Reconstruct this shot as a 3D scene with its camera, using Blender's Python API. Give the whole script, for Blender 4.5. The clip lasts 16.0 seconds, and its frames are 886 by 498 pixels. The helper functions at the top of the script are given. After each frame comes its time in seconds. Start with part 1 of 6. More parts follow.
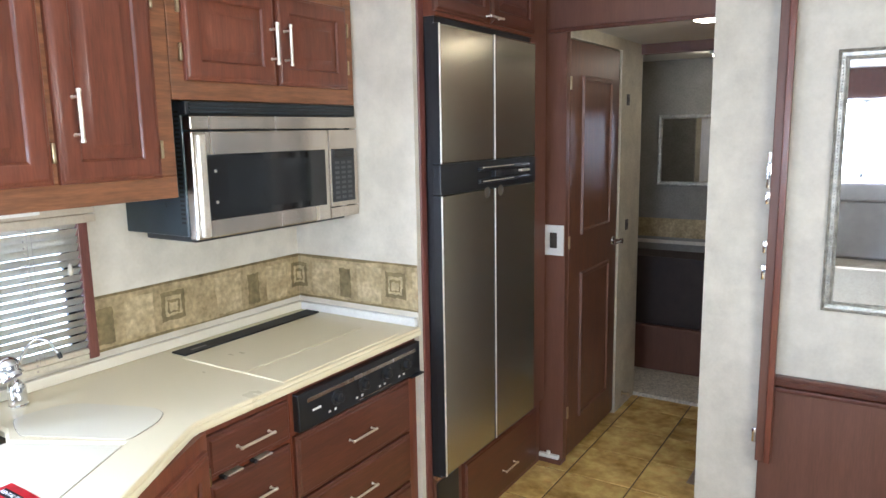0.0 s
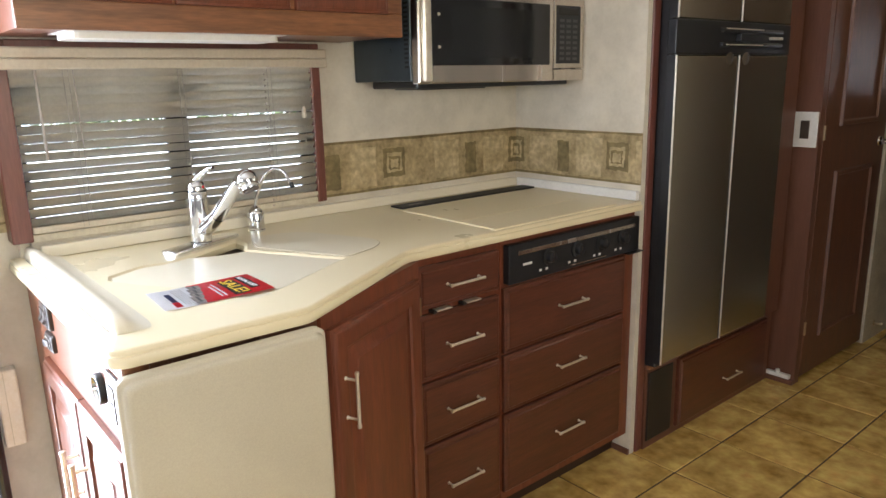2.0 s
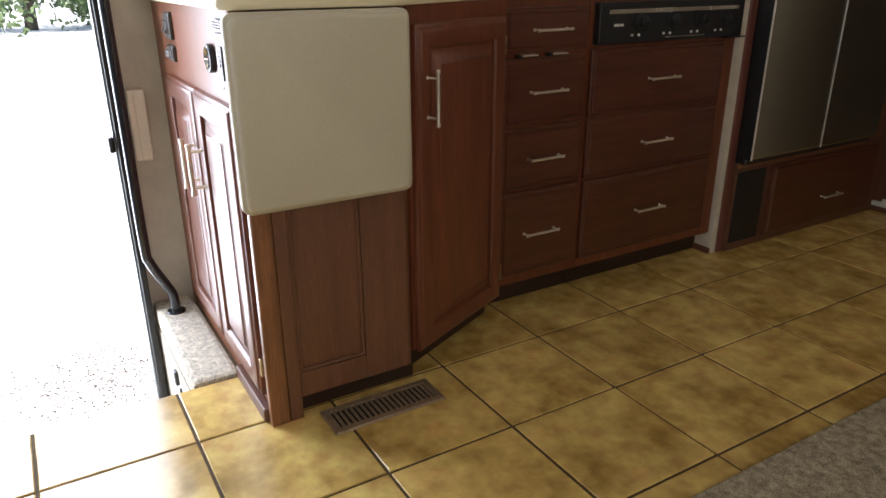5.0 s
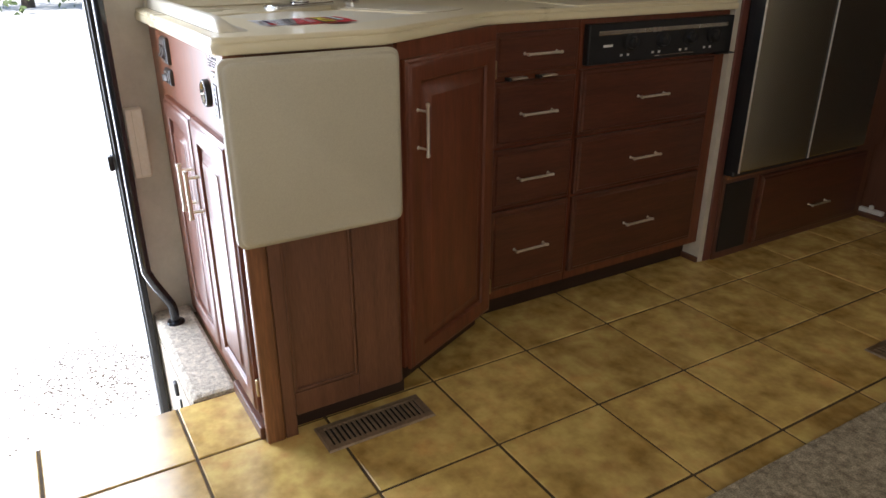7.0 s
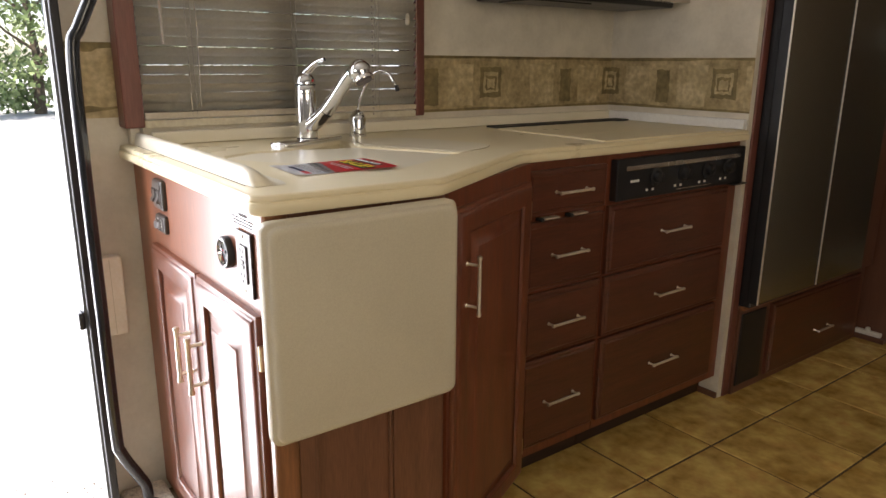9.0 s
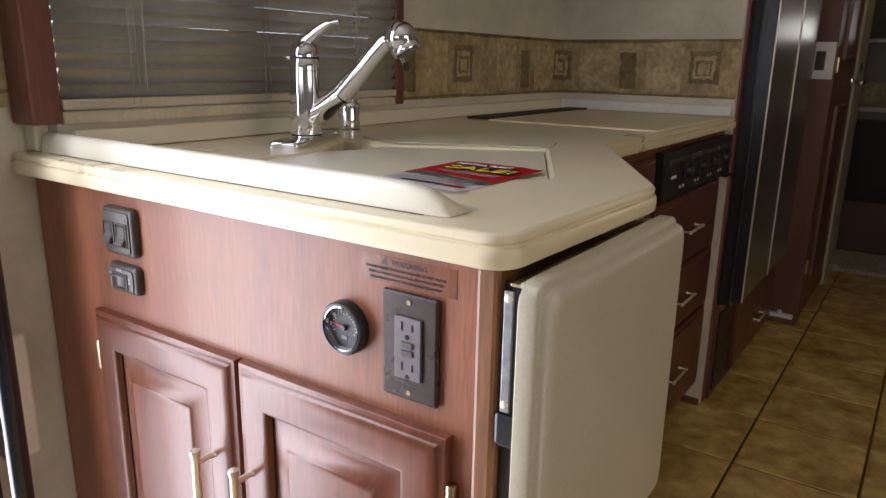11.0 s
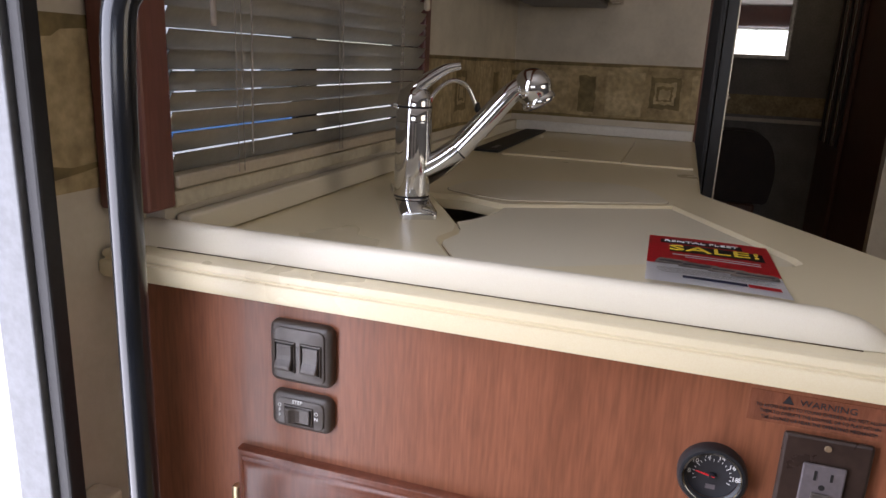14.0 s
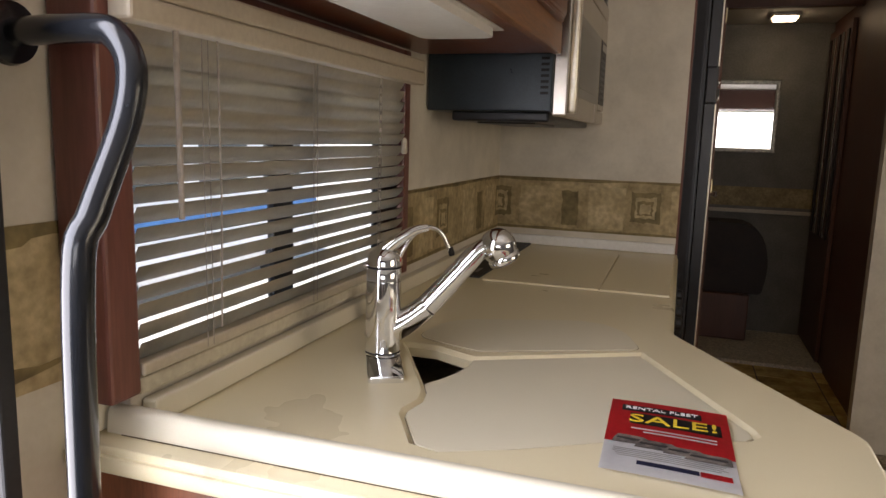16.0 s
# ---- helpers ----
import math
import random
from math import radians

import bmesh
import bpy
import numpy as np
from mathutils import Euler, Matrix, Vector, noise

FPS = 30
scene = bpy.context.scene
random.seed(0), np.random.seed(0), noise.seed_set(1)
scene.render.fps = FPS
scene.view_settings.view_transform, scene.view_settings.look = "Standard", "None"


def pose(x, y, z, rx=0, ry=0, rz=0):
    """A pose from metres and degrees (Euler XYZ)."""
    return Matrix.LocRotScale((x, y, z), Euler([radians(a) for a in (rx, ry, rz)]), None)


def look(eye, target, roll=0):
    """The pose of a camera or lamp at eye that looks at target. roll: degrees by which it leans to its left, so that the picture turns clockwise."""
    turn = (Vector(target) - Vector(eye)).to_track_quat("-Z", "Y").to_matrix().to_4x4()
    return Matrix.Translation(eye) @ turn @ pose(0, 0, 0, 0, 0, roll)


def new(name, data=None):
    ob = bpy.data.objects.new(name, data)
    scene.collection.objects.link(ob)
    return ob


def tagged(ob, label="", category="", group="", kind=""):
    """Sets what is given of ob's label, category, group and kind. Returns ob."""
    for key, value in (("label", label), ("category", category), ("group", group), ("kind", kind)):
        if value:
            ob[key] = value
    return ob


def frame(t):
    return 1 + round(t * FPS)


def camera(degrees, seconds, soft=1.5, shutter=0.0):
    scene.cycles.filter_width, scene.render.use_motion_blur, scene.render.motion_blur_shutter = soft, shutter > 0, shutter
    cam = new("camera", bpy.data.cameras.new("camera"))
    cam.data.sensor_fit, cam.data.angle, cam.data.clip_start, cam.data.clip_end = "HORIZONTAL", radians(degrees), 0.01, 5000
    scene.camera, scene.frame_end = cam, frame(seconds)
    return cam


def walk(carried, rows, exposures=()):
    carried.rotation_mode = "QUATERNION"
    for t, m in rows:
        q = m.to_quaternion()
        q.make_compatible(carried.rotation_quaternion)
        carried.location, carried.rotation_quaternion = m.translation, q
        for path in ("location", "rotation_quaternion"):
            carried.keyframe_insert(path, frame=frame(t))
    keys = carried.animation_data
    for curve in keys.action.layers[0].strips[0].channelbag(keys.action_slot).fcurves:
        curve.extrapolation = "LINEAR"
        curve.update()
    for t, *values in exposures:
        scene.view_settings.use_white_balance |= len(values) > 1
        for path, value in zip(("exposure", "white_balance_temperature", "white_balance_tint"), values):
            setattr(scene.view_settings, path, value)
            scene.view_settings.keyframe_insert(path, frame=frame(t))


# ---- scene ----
cam = camera(64.1, 16.0)
PATH = [
    (0, (-1.249, 0.666, 1.633), (-2.311, 2.329, 1.304), -1.0),
    (0.5, (-1.249, 0.606, 1.611), (-2.439, 2.183, 1.299), -1.1),
    (1, (-1.252, 0.61, 1.573), (-2.556, 2.094, 1.261), -0.8),
    (1.5, (-1.278, 0.676, 1.492), (-2.702, 2.032, 1.125), -1.1),
    (2, (-1.284, 0.693, 1.349), (-2.779, 1.937, 0.883), -1.3),
    (2.5, (-1.235, 0.654, 1.208), (-2.751, 1.84, 0.665), -1.3),
    (3, (-1.124, 0.596, 1.121), (-2.664, 1.74, 0.556), -0.9),
    (3.5, (-1.067, 0.573, 1.089), (-2.651, 1.652, 0.518), -1.0),
    (4, (-1.075, 0.578, 1.021), (-2.681, 1.62, 0.445), -0.7),
    (4.5, (-1.087, 0.601, 0.976), (-2.705, 1.598, 0.353), -0.4),
    (4.7, (-1.081, 0.61, 0.966), (-2.697, 1.579, 0.295), -0.3),
    (6.8, (-1.059, 0.632, 1.071), (-2.632, 1.554, 0.251), -0.2),
    (7, (-1.053, 0.634, 1.093), (-2.636, 1.573, 0.309), -0.1),
    (7.5, (-1.043, 0.633, 1.116), (-2.647, 1.625, 0.45), -0.1),
    (8, (-1.095, 0.627, 1.122), (-2.701, 1.664, 0.535), -0.0),
    (8.5, (-1.236, 0.589, 1.103), (-2.826, 1.68, 0.572), 0.2),
    (9, (-1.4, 0.554, 1.141), (-2.952, 1.708, 0.632), 0.4),
    (9.2, (-1.466, 0.547, 1.16), (-3.003, 1.721, 0.65), 0.3),
    (11.3, (-2.219, 0.426, 1.074), (-3.221, 2.079, 0.561), 1.2),
    (11.5, (-2.258, 0.413, 1.073), (-3.199, 2.101, 0.556), 1.3),
    (12, (-2.371, 0.435, 1.082), (-3.186, 2.186, 0.563), 1.4),
    (12.5, (-2.513, 0.419, 1.1), (-3.195, 2.224, 0.575), 1.7),
    (13, (-2.613, 0.391, 1.164), (-3.221, 2.221, 0.632), 2.3),
    (13.5, (-2.674, 0.379, 1.157), (-3.266, 2.216, 0.632), 2.5),
    (14, (-2.7, 0.364, 1.157), (-3.291, 2.202, 0.636), 2.6),
    (14.5, (-2.706, 0.356, 1.188), (-3.302, 2.195, 0.676), 2.4),
    (15, (-2.696, 0.354, 1.215), (-3.298, 2.205, 0.754), 2.2),
    (15.5, (-2.685, 0.36, 1.224), (-3.295, 2.226, 0.843), 2.2),
    (16, (-2.655, 0.381, 1.284), (-3.278, 2.255, 0.971), 1.7),
]
# white balance and exposure follow the clip's own camera
EXPOSURES = [(0, 2.97, 5050, 12), (1, 2.8, 5050, 12), (1.5, 2.42, 5000, 14), (2.5, 2.07, 6800, 14), (3.5, 1.88, 6800, 14), (4.5, 1.05, 6100, 14), (7, 1.0, 5950, 15), (8, 1.27, 6450, 16), (9, 1.17, 6650, 17), (11.3, 0.58, 6150, 20), (12.5, 0.22, 5750, 24), (13.5, 0.23, 5850, 24), (14, 0.23, 6300, 23), (15, 0.26, 6550, 24), (16, 0.88, 6700, 20)]
walk(cam, [(t, look(eye, target, roll)) for t, eye, target, roll in PATH], EXPOSURES)

# ---------------------------------------------------------------- world and lights
world = bpy.data.worlds.new("sky")
scene.world = world
world.use_nodes = True
wn = world.node_tree
sky = wn.nodes.new("ShaderNodeTexSky")
sky.sky_type, sky.sun_disc = "NISHITA", False
sky.sun_elevation, sky.sun_rotation = radians(58), radians(172)
wn.links.new(sky.outputs[0], wn.nodes["Background"].inputs[0])
wn.nodes["Background"].inputs[1].default_value = 0.15


def lamp(name, kind, m, power, colour, **more):
    data = bpy.data.lights.new(name, kind)
    data.energy, data.color = power, colour
    for key, value in more.items():
        if key == "size":
            data.shape, data.size, data.size_y = "RECTANGLE", value[0], value[1]
        if key == "angle":
            data.angle = value
    ob = new(name, data)
    ob.matrix_world = m
    return ob


SUN_DIR = Vector((0.074, -0.525, 0.848))
lamp("sun", "SUN", look(SUN_DIR * 30, (0, 0, 0)), 5.0, (1, 0.95, 0.88), angle=radians(0.6))
lamp("door_daylight", "AREA", look((-3.34, 0.5, 0.75), (-2.0, 0.55, 0.5)), 21.0, (0.92, 0.96, 1), size=(0.68, 2.1))
lamp("windscreen_daylight", "AREA", look((-1.6, -3.55, 1.45), (-1.7, 0, 1.1)), 10.5, (0.97, 0.97, 0.96), size=(2.0, 0.85))
# added warm fill at an unseen opening, stands in for interior light
lamp("lounge_window_daylight", "AREA", look((0.17, 0.9, 1.4), (-2.6, 1.7, 0.9)), 5.6, (1, 0.79, 0.46), size=(1.5, 0.75))


# ---------------------------------------------------------------- materials
def mat(name, colour, rough=0.5, metal=0.0, var=0.12, scale=6.0, stretch=(1, 1, 1), bump=0.0, bump_scale=120.0, fine=0.06, spec=0.5, coat=0.0, second=None, rand=0.0):
    m = bpy.data.materials.new(name)
    m.use_nodes = True
    t = m.node_tree
    b = t.nodes["Principled BSDF"]
    b.inputs["Metallic"].default_value = metal
    b.inputs["Specular IOR Level"].default_value = spec
    b.inputs["Coat Weight"].default_value = coat
    b.inputs["Coat Roughness"].default_value = 0.15
    co = t.nodes.new("ShaderNodeTexCoord")
    mp = t.nodes.new("ShaderNodeMapping")
    mp.inputs["Scale"].default_value = stretch
    t.links.new(co.outputs["Object"], mp.inputs["Vector"])
    n1 = t.nodes.new("ShaderNodeTexNoise")
    n1.inputs["Scale"].default_value, n1.inputs["Detail"].default_value, n1.inputs["Roughness"].default_value = scale, 5, 0.6
    n2 = t.nodes.new("ShaderNodeTexNoise")
    n2.inputs["Scale"].default_value, n2.inputs["Detail"].default_value = bump_scale, 3
    for n in (n1, n2):
        t.links.new(mp.outputs[0], n.inputs["Vector"])
    ramp = t.nodes.new("ShaderNodeValToRGB")
    dark = tuple(c * (1 - var * 2) for c in colour) if second is None else second
    light = tuple(min(1, c * (1 + var)) for c in colour)
    ramp.color_ramp.elements[0].position, ramp.color_ramp.elements[1].position = 0.32, 0.68
    ramp.color_ramp.elements[0].color, ramp.color_ramp.elements[1].color = (*dark, 1), (*light, 1)
    t.links.new(n1.outputs["Fac"], ramp.inputs[0])
    mix = t.nodes.new("ShaderNodeMix")
    mix.data_type, mix.blend_type = "RGBA", "OVERLAY"
    mix.inputs[0].default_value = min(1.0, fine * 5)
    t.links.new(ramp.outputs[0], mix.inputs[6])
    gray = t.nodes.new("ShaderNodeValToRGB")
    gray.color_ramp.elements[0].position, gray.color_ramp.elements[1].position = 0.3, 0.7
    gray.color_ramp.elements[0].color, gray.color_ramp.elements[1].color = (0.3, 0.3, 0.3, 1), (0.7, 0.7, 0.7, 1)
    t.links.new(n2.outputs["Fac"], gray.inputs[0])
    t.links.new(gray.outputs[0], mix.inputs[7])
    last = mix.outputs[2]
    if rand:
        info = t.nodes.new("ShaderNodeObjectInfo")
        hsv = t.nodes.new("ShaderNodeHueSaturation")
        mr = t.nodes.new("ShaderNodeMapRange")
        mr.inputs[3].default_value, mr.inputs[4].default_value = 1 - rand, 1 + rand
        t.links.new(info.outputs["Random"], mr.inputs[0])
        t.links.new(mr.outputs[0], hsv.inputs["Value"])
        t.links.new(last, hsv.inputs["Color"])
        off = t.nodes.new("ShaderNodeVectorMath")
        off.operation = "MULTIPLY_ADD"
        off.inputs[1].default_value = (13.7, 7.3, 3.1)
        t.links.new(info.outputs["Random"], off.inputs[0])
        t.links.new(co.outputs["Object"], off.inputs[2])
        t.links.new(off.outputs[0], mp.inputs["Vector"])
        last = hsv.outputs[0]
    t.links.new(last, b.inputs["Base Color"])
    rr = t.nodes.new("ShaderNodeMapRange")
    rr.inputs[3].default_value, rr.inputs[4].default_value = max(0.02, rough - 0.08 * min(1, rough * 3)), min(1, rough + 0.08 * min(1, rough * 3))
    t.links.new(n1.outputs["Fac"], rr.inputs[0])
    t.links.new(rr.outputs[0], b.inputs["Roughness"])
    if bump:
        bp = t.nodes.new("ShaderNodeBump")
        bp.inputs["Strength"].default_value, bp.inputs["Distance"].default_value = bump, 0.004
        t.links.new(n2.outputs["Fac"], bp.inputs["Height"])
        t.links.new(bp.outputs[0], b.inputs["Normal"])
    return m


GRAIN_V, GRAIN_H = (9, 9, 0.9), (9, 0.9, 9)
CHERRY = mat("cherry_upright", (0.163, 0.048, 0.0225), 0.34, var=0.13, scale=5, stretch=GRAIN_V, bump=0.04, bump_scale=26, fine=0.07, coat=0.12, rand=0.06)
# same cherry with level grain, darkened for the shade low on the drawers
CHERRY_H_SHADED = mat("cherry_level_shaded", (0.096, 0.029, 0.0150), 0.36, var=0.14, scale=5, stretch=GRAIN_H, bump=0.04, bump_scale=26, fine=0.07, coat=0.25, rand=0.06)
GOLDEN = mat("golden_cherry_frame", (0.23, 0.095, 0.038), 0.4, var=0.2, scale=5, stretch=GRAIN_V, bump=0.04, bump_scale=26, fine=0.08, coat=0.15)
GOLDEN_H = mat("golden_cherry_rail", (0.23, 0.095, 0.038), 0.4, var=0.2, scale=5, stretch=GRAIN_H, bump=0.04, bump_scale=26, fine=0.08, coat=0.15)
VENEER = mat("cherry_veneer", (0.25, 0.090, 0.045), 0.38, var=0.13, scale=2.2, stretch=(8, 8, 0.6), bump=0.04, bump_scale=34, fine=0.095, coat=0.12, spec=0.4)
MAHOGANY = mat("mahogany_panel", (0.142, 0.061, 0.037), 0.42, var=0.07, scale=4, stretch=(7, 7, 0.6), bump=0.02, bump_scale=30, fine=0.04)
DOORWOOD = mat("brown_door_wood", (0.135, 0.058, 0.032), 0.42, var=0.15, scale=5, stretch=GRAIN_V, bump=0.03, bump_scale=30, fine=0.08)
WALL = mat("mottled_wallpaper", (0.66, 0.615, 0.52), 0.7, var=0.07, scale=8, bump=0.08, bump_scale=90, fine=0.02)
CEIL = mat("ceiling_vinyl", (0.72, 0.7, 0.65), 0.8, var=0.04, scale=5, bump=0.1, bump_scale=200)
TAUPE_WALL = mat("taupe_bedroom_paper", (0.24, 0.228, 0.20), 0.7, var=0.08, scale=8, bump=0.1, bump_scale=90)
SEAM = mat("brown_seam", (0.30, 0.23, 0.14), 0.6, var=0.1, scale=30)
BEIGE = mat("beige_wallpaper", (0.6, 0.55, 0.42), 0.7, var=0.08, scale=8, bump=0.1, bump_scale=90)
# same surface thrice, coloured for warm light on top, daylight on lip and covers
CORIAN = mat("solid_surface", (0.775, 0.685, 0.465), 0.29, var=0.012, scale=1.6, fine=0.03, bump_scale=900, spec=0.5)
CORIAN_DAYLIT = mat("solid_surface_daylit", (0.76, 0.71, 0.575), 0.31, var=0.012, scale=1.6, fine=0.03, bump_scale=900, spec=0.45)
COVER = mat("sink_cover_daylit", (0.76, 0.70, 0.54), 0.30, var=0.012, scale=1.6, fine=0.03, bump_scale=900, spec=0.45)
BOARD = mat("board_laminate", (0.55, 0.5, 0.38), 0.4, var=0.035, scale=3, bump=0.012, bump_scale=400, fine=0.03)
TILE = mat("glazed_tile", (0.70, 0.50, 0.165), 0.22, var=0.12, scale=6, second=(0.38, 0.235, 0.06), bump=0.12, bump_scale=22, fine=0.12, spec=0.8, rand=0.1)
GROUT = mat("dark_grout", (0.10, 0.065, 0.027), 0.9, var=0.2, scale=30, bump=0.3, bump_scale=200)
CARPET = mat("beige_carpet", (0.42, 0.36, 0.26), 0.95, var=0.25, scale=60, bump=1.0, bump_scale=260, fine=0.18)
BERBER = mat("cream_berber", (0.62, 0.56, 0.45), 0.95, var=0.2, scale=70, bump=1.0, bump_scale=240, fine=0.14)
CHROME = mat("chrome", (0.82, 0.83, 0.85), 0.06, 1.0, var=0.02, scale=4)
NICKEL = mat("brushed_nickel", (0.88, 0.82, 0.71), 0.36, 0.8, var=0.06, scale=40)
BRASS = mat("aged_brass", (0.55, 0.45, 0.28), 0.3, 1.0, var=0.08, scale=40)
STEEL = mat("stainless", (0.62, 0.565, 0.50), 0.26, 1.0, var=0.1, scale=2.5, stretch=(5, 4, 0.1), fine=0.02, bump_scale=60)
FRIDGE = mat("bronze_steel_door", (0.56, 0.52, 0.41), 0.24, 0.95, var=0.03, scale=1.2, stretch=(1, 1, 0.15), fine=0.0)
BLACK = mat("black_plastic", (0.014, 0.015, 0.018), 0.35, var=0.1, scale=20, bump=0.03, bump_scale=400)
NAVY = mat("blue_black_steel", (0.024, 0.036, 0.044), 0.3, 0.2, var=0.1, scale=12, bump=0.03, bump_scale=300)
DARKGLASS = mat("smoked_glass", (0.012, 0.012, 0.013), 0.06, var=0.05, scale=4, spec=0.6)
BROWNPL = mat("brown_plastic", (0.062, 0.05, 0.042), 0.35, var=0.08, scale=30, bump=0.02, bump_scale=500)
BROWNPL2 = mat("brown_rocker_plastic", (0.085, 0.072, 0.064), 0.3, var=0.06, scale=30)
GREYPL = mat("taupe_socket_plastic", (0.13, 0.112, 0.118), 0.35, var=0.05, scale=30)
IVORY = mat("ivory_plastic", (0.62, 0.56, 0.45), 0.4, var=0.04, scale=20)
OUTLETPL = mat("dark_brown_cover_plate", (0.040, 0.025, 0.020), 0.28, var=0.1, scale=30, spec=0.5)
BOXPL = mat("pale_cover_plastic", (0.80, 0.74, 0.62), 0.45, var=0.03, scale=20)
SIDEWOOD = mat("brown_side_veneer", (0.165, 0.072, 0.039), 0.42, var=0.1, scale=4, stretch=(10, 10, 0.8), bump=0.04, bump_scale=40, fine=0.08, coat=0.1)
WHITEPL = mat("white_plastic", (0.78, 0.78, 0.76), 0.35, var=0.03, scale=12)
SLAT = mat("taupe_slat", (0.56, 0.49, 0.38), 0.45, var=0.05, scale=10, fine=0.03)
REDWOOD = mat("red_brown_window_trim", (0.16, 0.055, 0.04), 0.4, var=0.12, scale=5, stretch=GRAIN_V, bump=0.03, bump_scale=30, coat=0.1)
CORD = mat("cord", (0.4, 0.35, 0.3), 0.8, var=0.05)
RAIL = mat("bronze_black_rail", (0.018, 0.021, 0.027), 0.2, 0.3, var=0.1, scale=14, coat=0.4)
RUBBER = mat("black_rubber", (0.018, 0.018, 0.02), 0.6, var=0.15, scale=30, bump=0.1, bump_scale=150)
GALV = mat("grey_zinc_steel", (0.30, 0.31, 0.32), 0.42, 0.6, var=0.1, scale=30)
ALU = mat("grey_painted_aluminium", (0.14, 0.147, 0.158), 0.5, 0.0, var=0.05, scale=15)
VENT = mat("bronze_register", (0.33, 0.24, 0.15), 0.4, 0.5, var=0.1, scale=30)
# brown toe boards, with the shade of the recess put into the colour
TOE_SHADED = mat("brown_toe_board_shaded", (0.035, 0.016, 0.010), 0.6, var=0.15, scale=8, stretch=GRAIN_H)
VOID = mat("dark_void", (0.01, 0.009, 0.008), 0.9, var=0.1)
MIRROR = mat("silvered_mirror", (0.9, 0.91, 0.92), 0.02, 1.0, var=0.01, scale=2)
SILVERFR = mat("antique_silver_frame", (0.46, 0.44, 0.38), 0.35, 0.6, var=0.18, scale=40, bump=0.15, bump_scale=120)
RED = mat("red_ink", (0.70, 0.022, 0.03), 0.42, var=0.05, scale=8, spec=0.3)
PAPER = mat("white_paper", (0.83, 0.83, 0.86), 0.42, var=0.04, scale=8, spec=0.35)
YELLOW = mat("yellow_ink", (0.85, 0.62, 0.04), 0.4, var=0.04)
INK = mat("dark_ink", (0.02, 0.02, 0.024), 0.5, var=0.1, scale=30)
NAVYINK = mat("navy_ink", (0.03, 0.035, 0.10), 0.5, var=0.05)
PHOTO = mat("photo_ink", (0.20, 0.17, 0.15), 0.4, var=0.3, scale=60, second=(0.03, 0.03, 0.035))
UPHOL = mat("dark_brown_upholstery", (0.035, 0.022, 0.018), 0.6, var=0.15, scale=12, bump=0.2, bump_scale=200)
LEATHER = mat("pale_leather", (0.6, 0.56, 0.5), 0.5, var=0.05, scale=8, bump=0.1, bump_scale=150)
DASH = mat("dash_plastic", (0.35, 0.33, 0.31), 0.6, var=0.05)
BORDER_BG = mat("border_paper", (0.43, 0.34, 0.19), 0.7, var=0.16, scale=9, second=(0.25, 0.19, 0.09), fine=0.12, bump_scale=60)
BORDER_LT = mat("border_paper_light", (0.49, 0.40, 0.235), 0.7, var=0.12, scale=16, second=(0.35, 0.27, 0.14), fine=0.12, bump_scale=60)
BORDER_DK = mat("border_paper_olive", (0.23, 0.18, 0.08), 0.7, var=0.16, scale=18, second=(0.13, 0.10, 0.045), fine=0.1, bump_scale=60)
GROUND = mat("pale_concrete", (0.6, 0.58, 0.54), 0.9, var=0.08, scale=1.5, bump=0.3, bump_scale=40, fine=0.08)
LEAF = mat("leaf", (0.17, 0.23, 0.08), 0.6, var=0.3, scale=2)
BARK = mat("bark", (0.12, 0.09, 0.06), 0.9, var=0.2, scale=8, bump=0.5, bump_scale=20)
VANWHITE = mat("white_vehicle_paint", (0.75, 0.76, 0.77), 0.2, var=0.03, coat=0.6)
BLUETARP = mat("blue_vinyl", (0.04, 0.17, 0.42), 0.5, var=0.1)
GREYGLASS = mat("tinted_vehicle_glass", (0.02, 0.03, 0.035), 0.05, var=0.05, scale=2)


def glow(name, colour, power):
    m = bpy.data.materials.new(name)
    m.use_nodes = True
    b = m.node_tree.nodes["Principled BSDF"]
    b.inputs["Base Color"].default_value = (*colour, 1)
    b.inputs["Emission Color"].default_value = (*colour, 1)
    b.inputs["Emission Strength"].default_value = power
    return m


DIFFUSER = mat("lamp_diffuser", (0.82, 0.81, 0.77), 0.35, var=0.02, scale=20)
LIT = glow("lit_lamp", (1, 0.80, 0.50), 5.0)


def glass_material():
    m = bpy.data.materials.new("window_glass")
    m.use_nodes = True
    b = m.node_tree.nodes["Principled BSDF"]
    b.inputs["Transmission Weight"].default_value = 1
    b.inputs["Roughness"].default_value = 0.0
    b.inputs["IOR"].default_value = 1.45
    b.inputs["Base Color"].default_value = (0.9, 0.95, 0.95, 1)
    return m


GLASS = glass_material()

# ---------------------------------------------------------------- building helpers
ORIGIN = {}


def thing(name, label, category, at=(0, 0, 0), group="", kind=""):
    ob = new(name)
    ob.empty_display_size = 0.05
    ob.location = at
    ORIGIN[ob] = Vector(at)
    return tagged(ob, label, category, group, kind)


